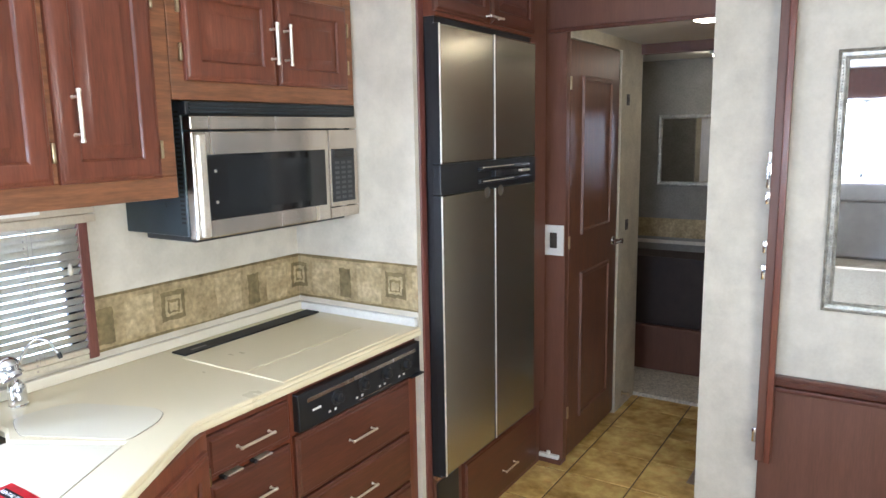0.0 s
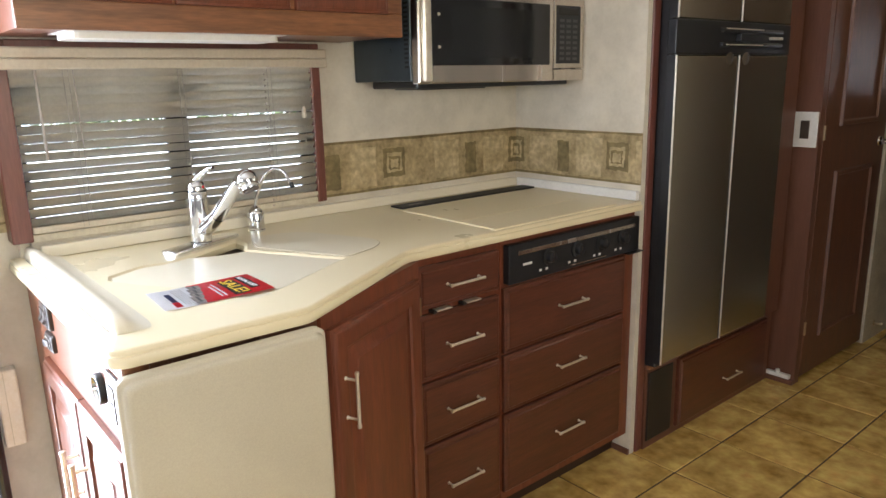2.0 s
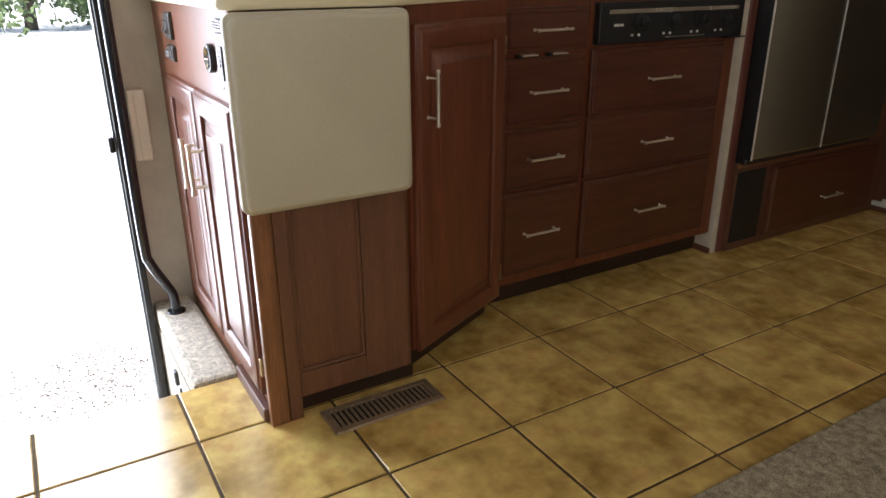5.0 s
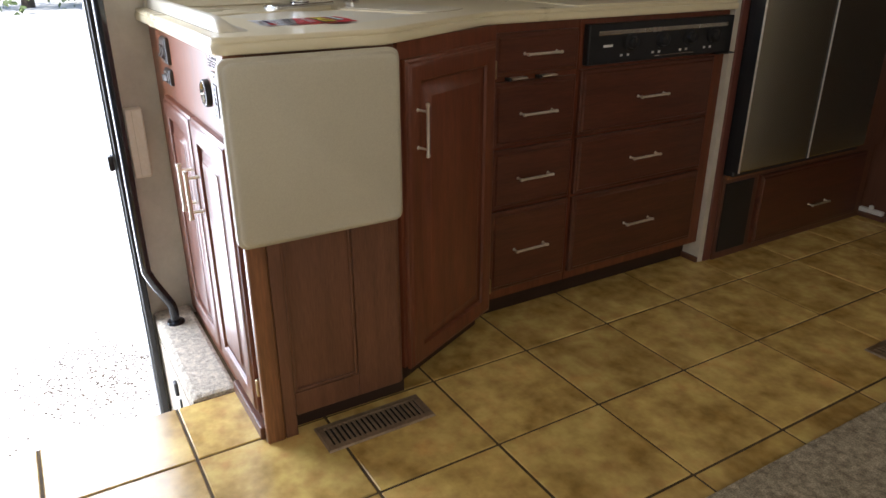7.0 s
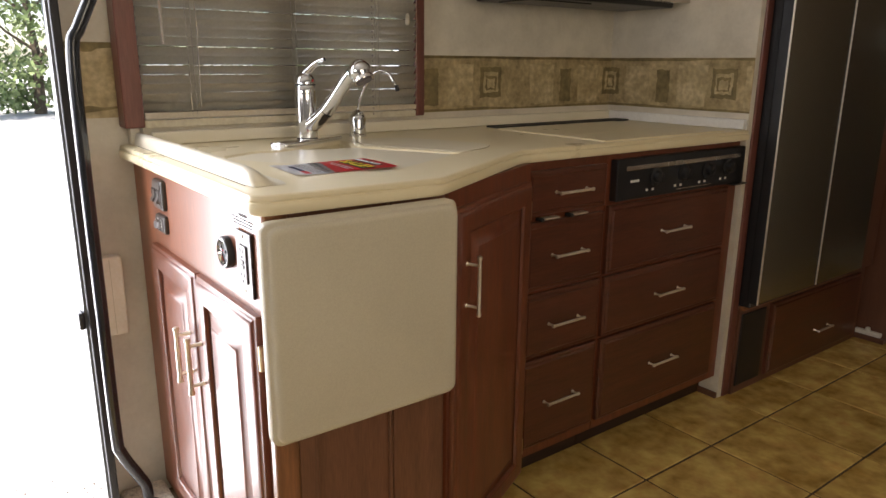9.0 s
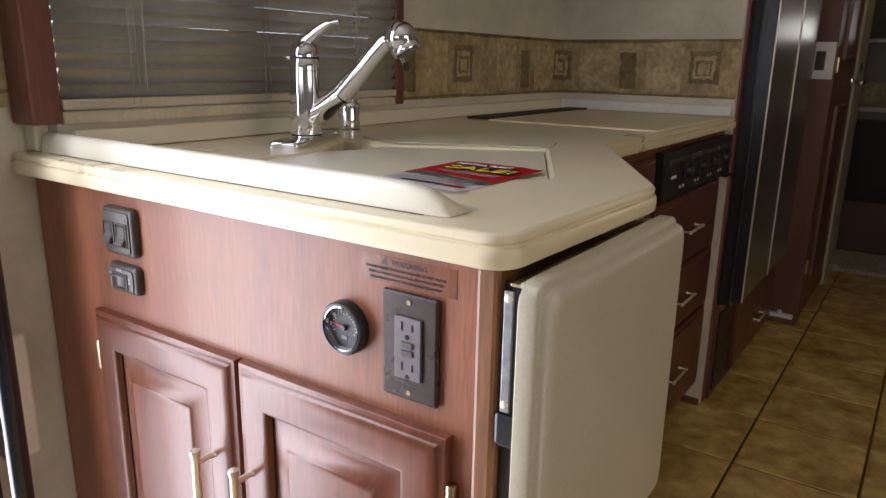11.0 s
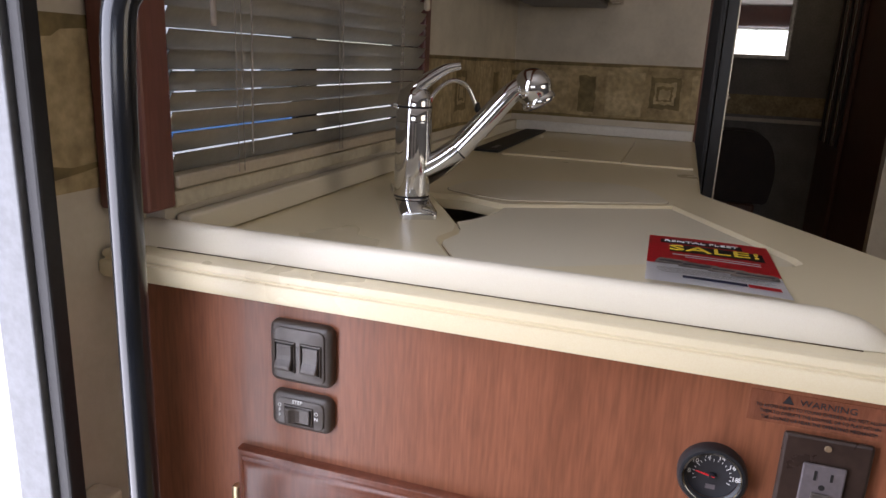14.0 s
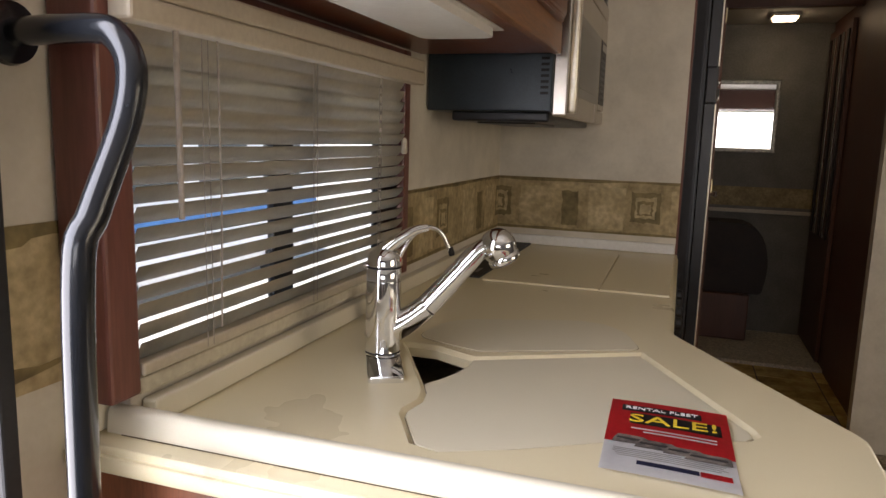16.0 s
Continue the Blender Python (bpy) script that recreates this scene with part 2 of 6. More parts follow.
def part(name, bm, material, parent=None, label="", smooth=False, local=False, at=(0, 0, 0)):
    """One mesh object out of a bmesh in world metres (or, if local, in its thing's own)."""
    bmesh.ops.recalc_face_normals(bm, faces=bm.faces[:])
    origin = ORIGIN[parent] if parent else Vector(at)
    if not local:
        bmesh.ops.translate(bm, verts=bm.verts[:], vec=-origin)
    me = bpy.data.meshes.new(name)
    bm.to_mesh(me)
    bm.free()
    if smooth:
        me.shade_smooth()
        me.set_sharp_from_angle(angle=radians(38))
    me.materials.append(material)
    ob = new(name, me)
    ORIGIN[ob] = origin
    if parent:
        ob.parent = parent
    else:
        ob.location = origin
    if label:
        tagged(ob, label)
    return ob


def structure(name, bm, material, label, at=(0, 0, 0), smooth=False):
    return tagged(part(name, bm, material, None, smooth=smooth, at=at), label, name.rsplit("_", 1)[0].replace("_", " ") if name[-1].isdigit() else name.replace("_", " "), kind="structure")


def B(*boxes, bevel=0.0, seg=2):
    """Boxes x0, x1, y0, y1, z0, z1, bevelled."""
    bm = bmesh.new()
    for x0, x1, y0, y1, z0, z1 in boxes:
        v = [bm.verts.new((x, y, z)) for z in (z0, z1) for x, y in ((x0, y0), (x1, y0), (x1, y1), (x0, y1))]
        for f in ((3, 2, 1, 0), (4, 5, 6, 7), (0, 1, 5, 4), (1, 2, 6, 5), (2, 3, 7, 6), (3, 0, 4, 7)):
            bm.faces.new([v[i] for i in f])
    if bevel:
        bmesh.ops.bevel(bm, geom=bm.edges[:], offset=bevel, segments=seg, profile=0.5, affect="EDGES")
    return bm


def prism(points, z0, z1, bevel=0.0, seg=2, bm=None):
    """An upright prism over a polygon of x, y."""
    bm = bm or bmesh.new()
    lo = [bm.verts.new((x, y, z0)) for x, y in points]
    hi = [bm.verts.new((x, y, z1)) for x, y in points]
    n = len(points)
    bm.faces.new(lo[::-1])
    top = bm.faces.new(hi)
    for i in range(n):
        bm.faces.new((lo[i], lo[(i + 1) % n], hi[(i + 1) % n], hi[i]))
    if bevel:
        bmesh.ops.bevel(bm, geom=list(top.edges), offset=bevel, segments=seg, profile=0.5, affect="EDGES")
    return bm


def lathe(profile, axis_at, direction=(0, 0, 1), n=24, bm=None, caps=True):
    """A turned body: profile of (radius, distance along direction)."""
    bm = bm or bmesh.new()
    q = Vector(direction).normalized().to_track_quat("Z", "Y").to_matrix()
    rings = []
    for r, d in profile:
        rings.append([bm.verts.new(Vector(axis_at) + q @ Vector((r * math.cos(a), r * math.sin(a), d))) for a in (2 * math.pi * i / n for i in range(n))])
    for a, b in zip(rings, rings[1:]):
        for i in range(n):
            bm.faces.new((a[i], a[(i + 1) % n], b[(i + 1) % n], b[i]))
    if caps:
        bm.faces.new(rings[0][::-1])
        bm.faces.new(rings[-1])
    return bm


def smooth_path(points, k=6):
    """Points along a Catmull-Rom line."""
    p = [Vector(points[0])] + [Vector(a) for a in points] + [Vector(points[-1])]
    out = []
    for i in range(1, len(p) - 2):
        for j in range(k):
            t = j / k
            out.append(0.5 * ((2 * p[i]) + (-p[i - 1] + p[i + 1]) * t + (2 * p[i - 1] - 5 * p[i] + 4 * p[i + 1] - p[i + 2]) * t * t + (-p[i - 1] + 3 * p[i] - 3 * p[i + 1] + p[i + 2]) * t ** 3))
    return out + [p[-2]]


def tube(points, radius, n=14, bm=None):
    """A tube along points; radius one number or one per point."""
    bm = bm or bmesh.new()
    pts = [Vector(p) for p in points]
    radii = radius if isinstance(radius, (list, tuple)) else [radius] * len(pts)
    rings, side = [], None
    for i, p in enumerate(pts):
        d = (pts[min(i + 1, len(pts) - 1)] - pts[max(i - 1, 0)]).normalized()
        if side is None:
            side = d.orthogonal().normalized()
        side = (side - d * side.dot(d)).normalized()
        up = d.cross(side)
        rings.append([bm.verts.new(p + radii[i] * (math.cos(a) * side + math.sin(a) * up)) for a in (2 * math.pi * j / n for j in range(n))])
    for a, b in zip(rings, rings[1:]):
        for j in range(n):
            bm.faces.new((a[j], a[(j + 1) % n], b[(j + 1) % n], b[j]))
    bm.faces.new(rings[0][::-1])
    bm.faces.new(rings[-1])
    return bm


class Plane:
    """A face to fit doors on: u runs level along it, w up, d out of it."""

    def __init__(self, origin, u, normal):
        self.o, self.u, self.n = Vector(origin), Vector(u).normalized(), Vector(normal).normalized()

    def __call__(self, u, w, d=0.0):
        return self.o + self.u * u + self.n * d + Vector((0, 0, w))


def rings(plane, rect, profile, fill=True, bm=None):
    """A stepped panel: profile of (inset, height) from the rim inwards."""
    bm = bm or bmesh.new()
    u0, u1, w0, w1 = rect
    loops = []
    for inset, d in profile:
        loops.append([bm.verts.new(plane(u, w, d)) for u, w in ((u0 + inset, w0 + inset), (u1 - inset, w0 + inset), (u1 - inset, w1 - inset), (u0 + inset, w1 - inset))])
    for a, b in zip(loops, loops[1:]):
        for i in range(4):
            bm.faces.new((a[i], a[(i + 1) % 4], b[(i + 1) % 4], b[i]))
    if fill:
        bm.faces.new(loops[-1])
    return bm


def slab(plane, u0, u1, w0, w1, d0, d1, bevel=0.0, seg=2):
    """A bevelled box on a plane."""
    bm = bmesh.new()
    v = [bm.verts.new(plane(u, w, d)) for d in (d0, d1) for u, w in ((u0, w0), (u1, w0), (u1, w1), (u0, w1))]
    for f in ((3, 2, 1, 0), (4, 5, 6, 7), (0, 1, 5, 4), (1, 2, 6, 5), (2, 3, 7, 6), (3, 0, 4, 7)):
        bm.faces.new([v[i] for i in f])
    if bevel:
        bmesh.ops.bevel(bm, geom=bm.edges[:], offset=bevel, segments=seg, profile=0.5, affect="EDGES")
    return bm


def bar_handle(plane, u, w, length, upright, parent, d0=0.018, k=0.66):
    """A slim bar pull on two posts with turned ends."""
    h = length / 2
    off = 0.028 if upright else 0.021
    def at(s, d):
        return plane(u, w + s, d) if upright else plane(u + s, w, d)
    a, b = at(-h, d0 + off), at(h, d0 + off)
    along = (b - a).normalized()
    bm = lathe([(r * k, s) for r, s in [(0.003, 0), (0.0072, 0.0015), (0.0078, 0.006), (0.0058, 0.012), (0.0062, length * 0.5), (0.0058, length - 0.012), (0.0078, length - 0.006), (0.0072, length - 0.0015), (0.003, length)]], a, along, 12)
    gap = 0.020 if upright else 0.007
    for s in (-h + gap, h - gap):
        lathe([(0.0052, 0), (0.0046 * k, 0.003), (0.0042 * k, off)], at(s, d0), plane.n, 10, bm)
    return part("handle", bm, NICKEL, parent, "slim brushed nickel bar pull", smooth=True)


def round_slab(plane, u0, u1, w0, w1, r, d0, d1, edge=0.004, k=5):
    """A plate with rounded corners and a rounded front edge."""
    prof = [(0, d0), (0, d1 - edge)] + [(edge * (1 - math.cos(q)), d1 - edge + edge * math.sin(q)) for q in (0.5, 1.0, 1.5708)]
    bm, loops = bmesh.new(), []
    for e, d in prof:
        rr, pts = max(r - e, 0.0005), []
        for cu, cw, a0 in ((u1 - r, w1 - r, 0), (u0 + r, w1 - r, 90), (u0 + r, w0 + r, 180), (u1 - r, w0 + r, 270)):
            for i in range(k + 1):
                a = radians(a0 + 90 * i / k)
                pts.append(bm.verts.new(plane(cu + rr * math.cos(a), cw + rr * math.sin(a), d)))
        loops.append(pts)
    n = len(loops[0])
    for p, q in zip(loops, loops[1:]):
        for i in range(n):
            bm.faces.new((p[i], p[(i + 1) % n], q[(i + 1) % n], q[i]))
    bm.faces.new(loops[-1])
    bmesh.ops.recalc_face_normals(bm, faces=bm.faces[:])
    return bm


STILE = [(0, 0), (0, 0.0095), (0.0015, 0.0115), (0.0045, 0.0122), (0.0065, 0.0130), (0.0085, 0.0150), (0.0115, 0.0173), (0.0160, 0.0187), (0.0200, 0.019), (0.048, 0.019), (0.0515, 0.0180), (0.054, 0.0155), (0.0555, 0.0125), (0.058, 0.0105)]
RAISED = [(0.0, 0.0085), (0.005, 0.0085), (0.010, 0.0092), (0.030, 0.0155), (0.0315, 0.0175), (0.034, 0.0182), (0.038, 0.0185)]


def door(plane, u0, u1, w0, w1, parent, handle=None, hinge_side=None, name="door", material=None, k=0.66):
    """A raised-panel door: frame, panel, bar pull and two hinges."""
    d = part(name, rings(plane, (u0, u1, w0, w1), STILE, False), material or CHERRY, parent, smooth=True)
    part("panel", rings(plane, (u0 + 0.058, u1 - 0.058, w0 + 0.058, w1 - 0.058), RAISED), material or CHERRY, d, smooth=True)
    if handle:
        bar_handle(plane, handle[0], handle[1], 0.128, True, d, 0.019, k)
    if hinge_side is not None:
        for w in (w0 + 0.075, w1 - 0.075):
            part("hinge", slab(plane, hinge_side - 0.005, hinge_side + 0.005, w - 0.024, w + 0.024, 0.001, 0.012, 0.003), BRASS, d, smooth=True)
    return d


FRONT = [(0, 0), (0, 0.012), (0.004, 0.0145), (0.011, 0.0145), (0.015, 0.019)]


def drawer(plane, u0, u1, w0, w1, parent, handle_u=None):
    d = part("drawer_front", rings(plane, (u0, u1, w0, w1), FRONT), CHERRY_H_SHADED, parent)
    if handle_u is not None:
        bar_handle(plane, handle_u, (w0 + w1) / 2, 0.125, False, d, 0.019)
    return d


def words(name, text, size, m, material, parent, depth=0.0004, label="", squeeze=1.0):
    """Lettering laid on a face by the pose m."""
    cu = bpy.data.curves.new(name, "FONT")
    cu.body, cu.size, cu.extrude, cu.align_x, cu.align_y, cu.resolution_u = text, size, depth, "CENTER", "CENTER", 2
    tmp = new(name, cu)
    bpy.context.view_layer.update()
    me = bpy.data.meshes.new_from_object(tmp)
    bpy.data.objects.remove(tmp)
    me.transform(m @ Matrix.Diagonal((squeeze, 1, 1, 1)))
    me.transform(Matrix.Translation(-ORIGIN[parent]))
    me.materials.clear()
    me.materials.append(material)
    ob = new(name, me)
    ob.parent = parent
    ORIGIN[ob] = ORIGIN[parent]
    if label:
        tagged(ob, label)
    return ob

# ---------------------------------------------------------------- the setting
XW, YS, CEILING, TOP = -3.235, 2.70, 2.28, 0.940
XR, YF, YB = 0.2, -3.6, 5.60
WIN = (1.008, 1.802, 0.993, 1.44)      # y0, y1, z0, z1 of the galley window
RECESS = XW - 0.053                    # the wall strip beside the entrance lies deeper
DOOR = (0.14, 0.838, -0.62, 1.95)      # y0, y1, z0, z1 of the entrance

# outer wall with window and entrance, as pieces round the openings
structure("wall_west", B((XW - 0.06, XW, YF, DOOR[0], -0.62, CEILING), (XW - 0.06, XW, DOOR[0], DOOR[1], DOOR[3], CEILING),
                         (RECESS - 0.06, RECESS, DOOR[1], 1.004, -0.62, CEILING), (XW - 0.06, XW, 1.004, WIN[0], -0.62, CEILING), (XW - 0.06, XW, WIN[0], WIN[1], -0.62, WIN[2]),
                         (XW - 0.06, XW, WIN[0], WIN[1], WIN[3], CEILING), (XW - 0.06, XW, WIN[1], YB + 0.06, -0.62, CEILING)), WALL, "cream mottled wallpaper wall with window and entrance")
structure("wall_south", B((XW, -2.75, YF - 0.06, YF, -0.62, CEILING), (-0.45, XR, YF - 0.06, YF, -0.62, CEILING), (-2.75, -0.45, YF - 0.06, YF, -0.62, 0.98), (-2.75, -0.45, YF - 0.06, YF, 1.9, CEILING)), WALL, "cream front wall round the windscreen")
# unseen wall, put in the dark taupe to cut bounced light
structure("wall_east", B((XR, XR + 0.06, YF - 0.06, 0.1, -0.1, CEILING), (XR, XR + 0.06, 1.7, YB + 0.06, -0.1, CEILING), (XR, XR + 0.06, 0.1, 1.7, -0.1, 1.0), (XR, XR + 0.06, 0.1, 1.7, 1.8, CEILING)), TAUPE_WALL, "unseen dark grey beige wall with an added window")
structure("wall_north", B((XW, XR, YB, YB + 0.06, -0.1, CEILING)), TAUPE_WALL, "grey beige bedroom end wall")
structure("ceiling", B((XW - 0.06, XR + 0.06, YF - 0.06, YB + 0.06, CEILING, CEILING + 0.05)), CEIL, "off-white vinyl ceiling")
# short wall between worktop and fridge
structure("wall_1", B((XW, -2.657, YS, YS + 0.024, 0, CEILING)), WALL, "cream mottled wallpaper side wall of the galley")
structure("trim_1", B((-2.70, -2.650, YS + 0.025, YS + 0.062, 0, CEILING), bevel=0.005), REDWOOD, "red-brown wooden edge post beside the fridge")
structure("baseboard_1", B((-2.745, -2.657, YS - 0.012, YS - 0.001, 0, 0.022), bevel=0.003), MAHOGANY, "dark base strip at the foot of the side wall")
# bulkhead at the hall
structure("wall_2", B((-1.888, -1.64, 3.68, 3.74, 0, CEILING)), WALL, "cream mottled wallpaper bulkhead beside the hall")
structure("wall_3", B((-1.64, XR, 3.66, 3.72, 0.632, CEILING)), WALL, "cream mottled wallpaper wall behind the mirror")
structure("wainscot", B((-1.64, XR, 3.656, 3.716, 0, 0.583), bevel=0.003), MAHOGANY, "mahogany brown wood wainscot panel")
structure("chair_rail", B((-1.64, XR, 3.636, 3.716, 0.585, 0.605), (-1.64, XR, 3.644, 3.716, 0.607, 0.632), (-1.64, XR, 3.628, 3.659, 0.633, 0.654), bevel=0.005), CHERRY_H_SHADED, "cherry wood chair rail above the wainscot")
structure("wall_4", B((-3.2, -2.530, 3.735, 3.775, 0, CEILING), (-2.70, -2.655, 3.71, 3.733, 0, CEILING)), MAHOGANY, "mahogany pier panel beside the fridge")
structure("wall_8", B((-3.2, -2.62, 3.545, 3.709, 0.334, CEILING)), MAHOGANY, "mahogany filler panel between fridge and pier")
structure("header_1", B((-2.530, -1.888, 3.700, 3.760, 2.07, CEILING)), MAHOGANY, "mahogany header over the hall opening")
structure("trim_2", B((-2.60, -1.888, 3.684, 3.699, 2.055, 2.072), bevel=0.003), CHERRY_H_SHADED, "thin cherry moulding under the header")
structure("wall_5", B((-2.558, -2.520, 3.777, 4.470, 2.04, CEILING), (-2.558, -2.520, 4.470, 4.83, 0, CEILING)), BEIGE, "yellow beige hall wall beside the door")
structure("header_2", B((-2.520, -1.80, 4.80, 4.86, 2.045, CEILING)), MAHOGANY, "mahogany header at the end of the hall")
structure("ceiling_2", B((-2.520, -1.80, 3.761, 4.799, 2.10, 2.13)), CEIL, "off-white lowered hall ceiling")
structure("ceiling_3", B((-3.2, -1.80, 4.862, YB, 2.075, 2.10)), CEIL, "off-white lowered bedroom ceiling")
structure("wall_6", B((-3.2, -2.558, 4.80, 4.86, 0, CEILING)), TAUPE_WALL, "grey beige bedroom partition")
structure("wall_7", B((-1.80, -1.74, 3.742, YB, 0, CEILING)), MAHOGANY, "mahogany hall side wall")

# floors
structure("floor", B((-2.712, XR, YF, 4.812, -0.06, -0.004), (XW, -2.712, 0.862, 4.812, -0.06, -0.004), (XW, -2.712, YF, 0.12, -0.06, -0.004)), GROUT, "dark grout bed under the floor tiles")
structure("carpet_1", B((-1.785, XR, YF, 3.655, -0.004, 0.012), bevel=0.004), CARPET, "beige loop carpet of the lounge")
structure("carpet_2", B((-3.2, -1.8, 4.814, YB, -0.06, 0.02), bevel=0.004), BERBER, "pale carpet of the bedroom")

# ground and far things outside
structure("ground", B((-400, 400, -400, 400, -1.25, -0.82)), GROUND, "pale sunlit concrete yard")

# entrance stairwell
structure("stair_well", B((XW - 0.05, -2.717, 0.10, 0.14, -0.62, -0.004), (-2.717, -2.712, 0.10, 0.90, -0.62, -0.062), (XW - 0.05, -2.712, 0.86, 0.93, -0.62, -0.062)), IVORY, "ivory moulded walls of the entrance stairwell")
structure("step_1", B((XW, -2.96, 0.14, 0.869, -0.62, -0.44), (-2.96, -2.717, 0.14, 0.869, -0.62, -0.22), bevel=0.008), IVORY, "ivory entrance steps in the stairwell")
ledge = structure("carpet_3", B((RECESS + 0.002, -2.717, 0.86, 0.978, -0.06, 0.008), bevel=0.014), BERBER, "cream loop pile carpet strip on the stair ledge")


# ---------------------------------------------------------------- galley window and blind
def galley_window():
    y0, y1, z0, z1 = WIN
    w = thing("window_1", "red-brown wood framed galley window above the worktop", "window", (XW, (y0 + y1) / 2, z0), kind="structure")
    part("window_frame", B((XW - 0.05, XW + 0.014, y0 - 0.046, y0, z0 - 0.01, 1.462), bevel=0.004), REDWOOD, w)
    part("window_frame", B((XW - 0.05, XW + 0.014, y1, y1 + 0.032, z0 - 0.01, 1.462), bevel=0.004), REDWOOD, w)
    part("window_sill", B((XW - 0.05, XW + 0.013, y0, y1, z0 - 0.012, z0 + 0.008), bevel=0.003), BEIGE, w)
    part("window_frame", B((XW - 0.05, XW + 0.012, y0, y1, z1 - 0.004, 1.462), bevel=0.003), REDWOOD, w)
    for a, b in ((y0, y0 + 0.02), ((y0 + y1) / 2 - 0.03, (y0 + y1) / 2 + 0.03), (y1 - 0.02, y1)):
        part("mullion", B((XW - 0.056, XW - 0.04, a, b, z0 + 0.008, z1 - 0.004), bevel=0.002), BLACK, w)
    for a, b in ((y0 + 0.02, (y0 + y1) / 2 - 0.03), ((y0 + y1) / 2 + 0.03, y1 - 0.02)):
        pane = part("pane", B((XW - 0.050, XW - 0.046, a, b, z0 + 0.008, z1 - 0.004)), GLASS, w)
        pane.visible_shadow = False


def venetian_blind():
    y0, y1, z0, z1 = WIN
    b = thing("venetian_blind", "taupe metal venetian blind, lowered and nearly closed, in the galley window", "blind", (XW, (y0 + y1) / 2, z1))
    part("valance", B((XW + 0.014, XW + 0.044, y0 - 0.030, y1 + 0.042, 1.392, 1.4175), bevel=0.004), SLAT, b)
    part("valance_top", B((XW + 0.014, XW + 0.042, y0 - 0.030, y1 + 0.042, 1.418, 1.444), bevel=0.004), SLAT, b)
    x = XW + 0.006
    bm = bmesh.new()
    half, tilt = 0.0142, radians(58)
    rows = []
    for k in range(6):
        s = -half + 2 * half * k / 5
        crown = 0.0022 * (1 - (s / half) ** 2)
        dx, dz = s * math.cos(tilt) + crown * math.sin(tilt), s * math.sin(tilt) - crown * math.cos(tilt)
        rows.append([bm.verts.new((dx, y, dz)) for y in (y0 + 0.0006, y1 - 0.0006)])
    for a, c in zip(rows, rows[1:]):
        bm.faces.new((a[0], a[1], c[1], c[0]))
    bmesh.ops.solidify(bm, geom=bm.faces[:], thickness=0.0006)
    me = bpy.data.meshes.new("slat")
    bm.to_mesh(me)
    bm.free()
    me.shade_smooth()
    me.materials.append(SLAT)
    for k in range(17):
        o = new("slat", me)
        o.parent = b
        z = 1.386 - 0.0222 * k
        o.matrix_local = Matrix.Translation(Vector((x, 0, z)) - ORIGIN[b]) @ pose(0, 0, 0, random.uniform(-0.06, 0.06), random.uniform(-1.6, 1.6) + (7 if 4 < k < 14 else 0), 0)
    for o in b.children:
        if o.name.startswith("slat"):
            o.location.y = 0
            o.location.y -= ORIGIN[b].y
    part("bottom_rail", B((x - 0.011, x + 0.011, y0 + 0.001, y1 - 0.001, 1.003, 1.0185), bevel=0.003), SLAT, b)
    for y in (y0 + 0.12, (y0 + y1) / 2, y1 - 0.14):
        for s in (-1, 1):
            part("ladder_cord", tube([(x + 0.013, y + s * 0.006, 1.41), (x + 0.013, y + s * 0.006, 1.008)], 0.0006, 5), CORD, b)
    part("lift_cord", tube([(x + 0.02, y0 + 0.135, 1.41), (x + 0.021, y0 + 0.137, 1.2), (x + 0.02, y0 + 0.134, 1.03)], 0.0012, 6), CORD, b)
    bm = bmesh.new()
    for k in range(24):
        lathe([(0.0008, 0), (0.0026, 0.0022), (0.0026, 0.0042), (0.0008, 0.0064)], (x + 0.022, y1 - 0.160, 1.378 - 0.0165 * k), (0, 0, -1), 8, bm)
    part("bead_chain", bm, CORD, b, smooth=True)
    part("tilt_wand", tube([(x + 0.026, y0 + 0.052, 1.40), (x + 0.027, y0 + 0.053, 1.18)], 0.0035, 8), CORD, b, smooth=True)
    part("cord_tassel", lathe([(0.002, 0), (0.006, 0.006), (0.007, 0.03), (0.004, 0.034)], (x + 0.024, y1 - 0.041, 1.28), (0, 0, -1), 10), IVORY, b, smooth=True)


galley_window()
venetian_blind()


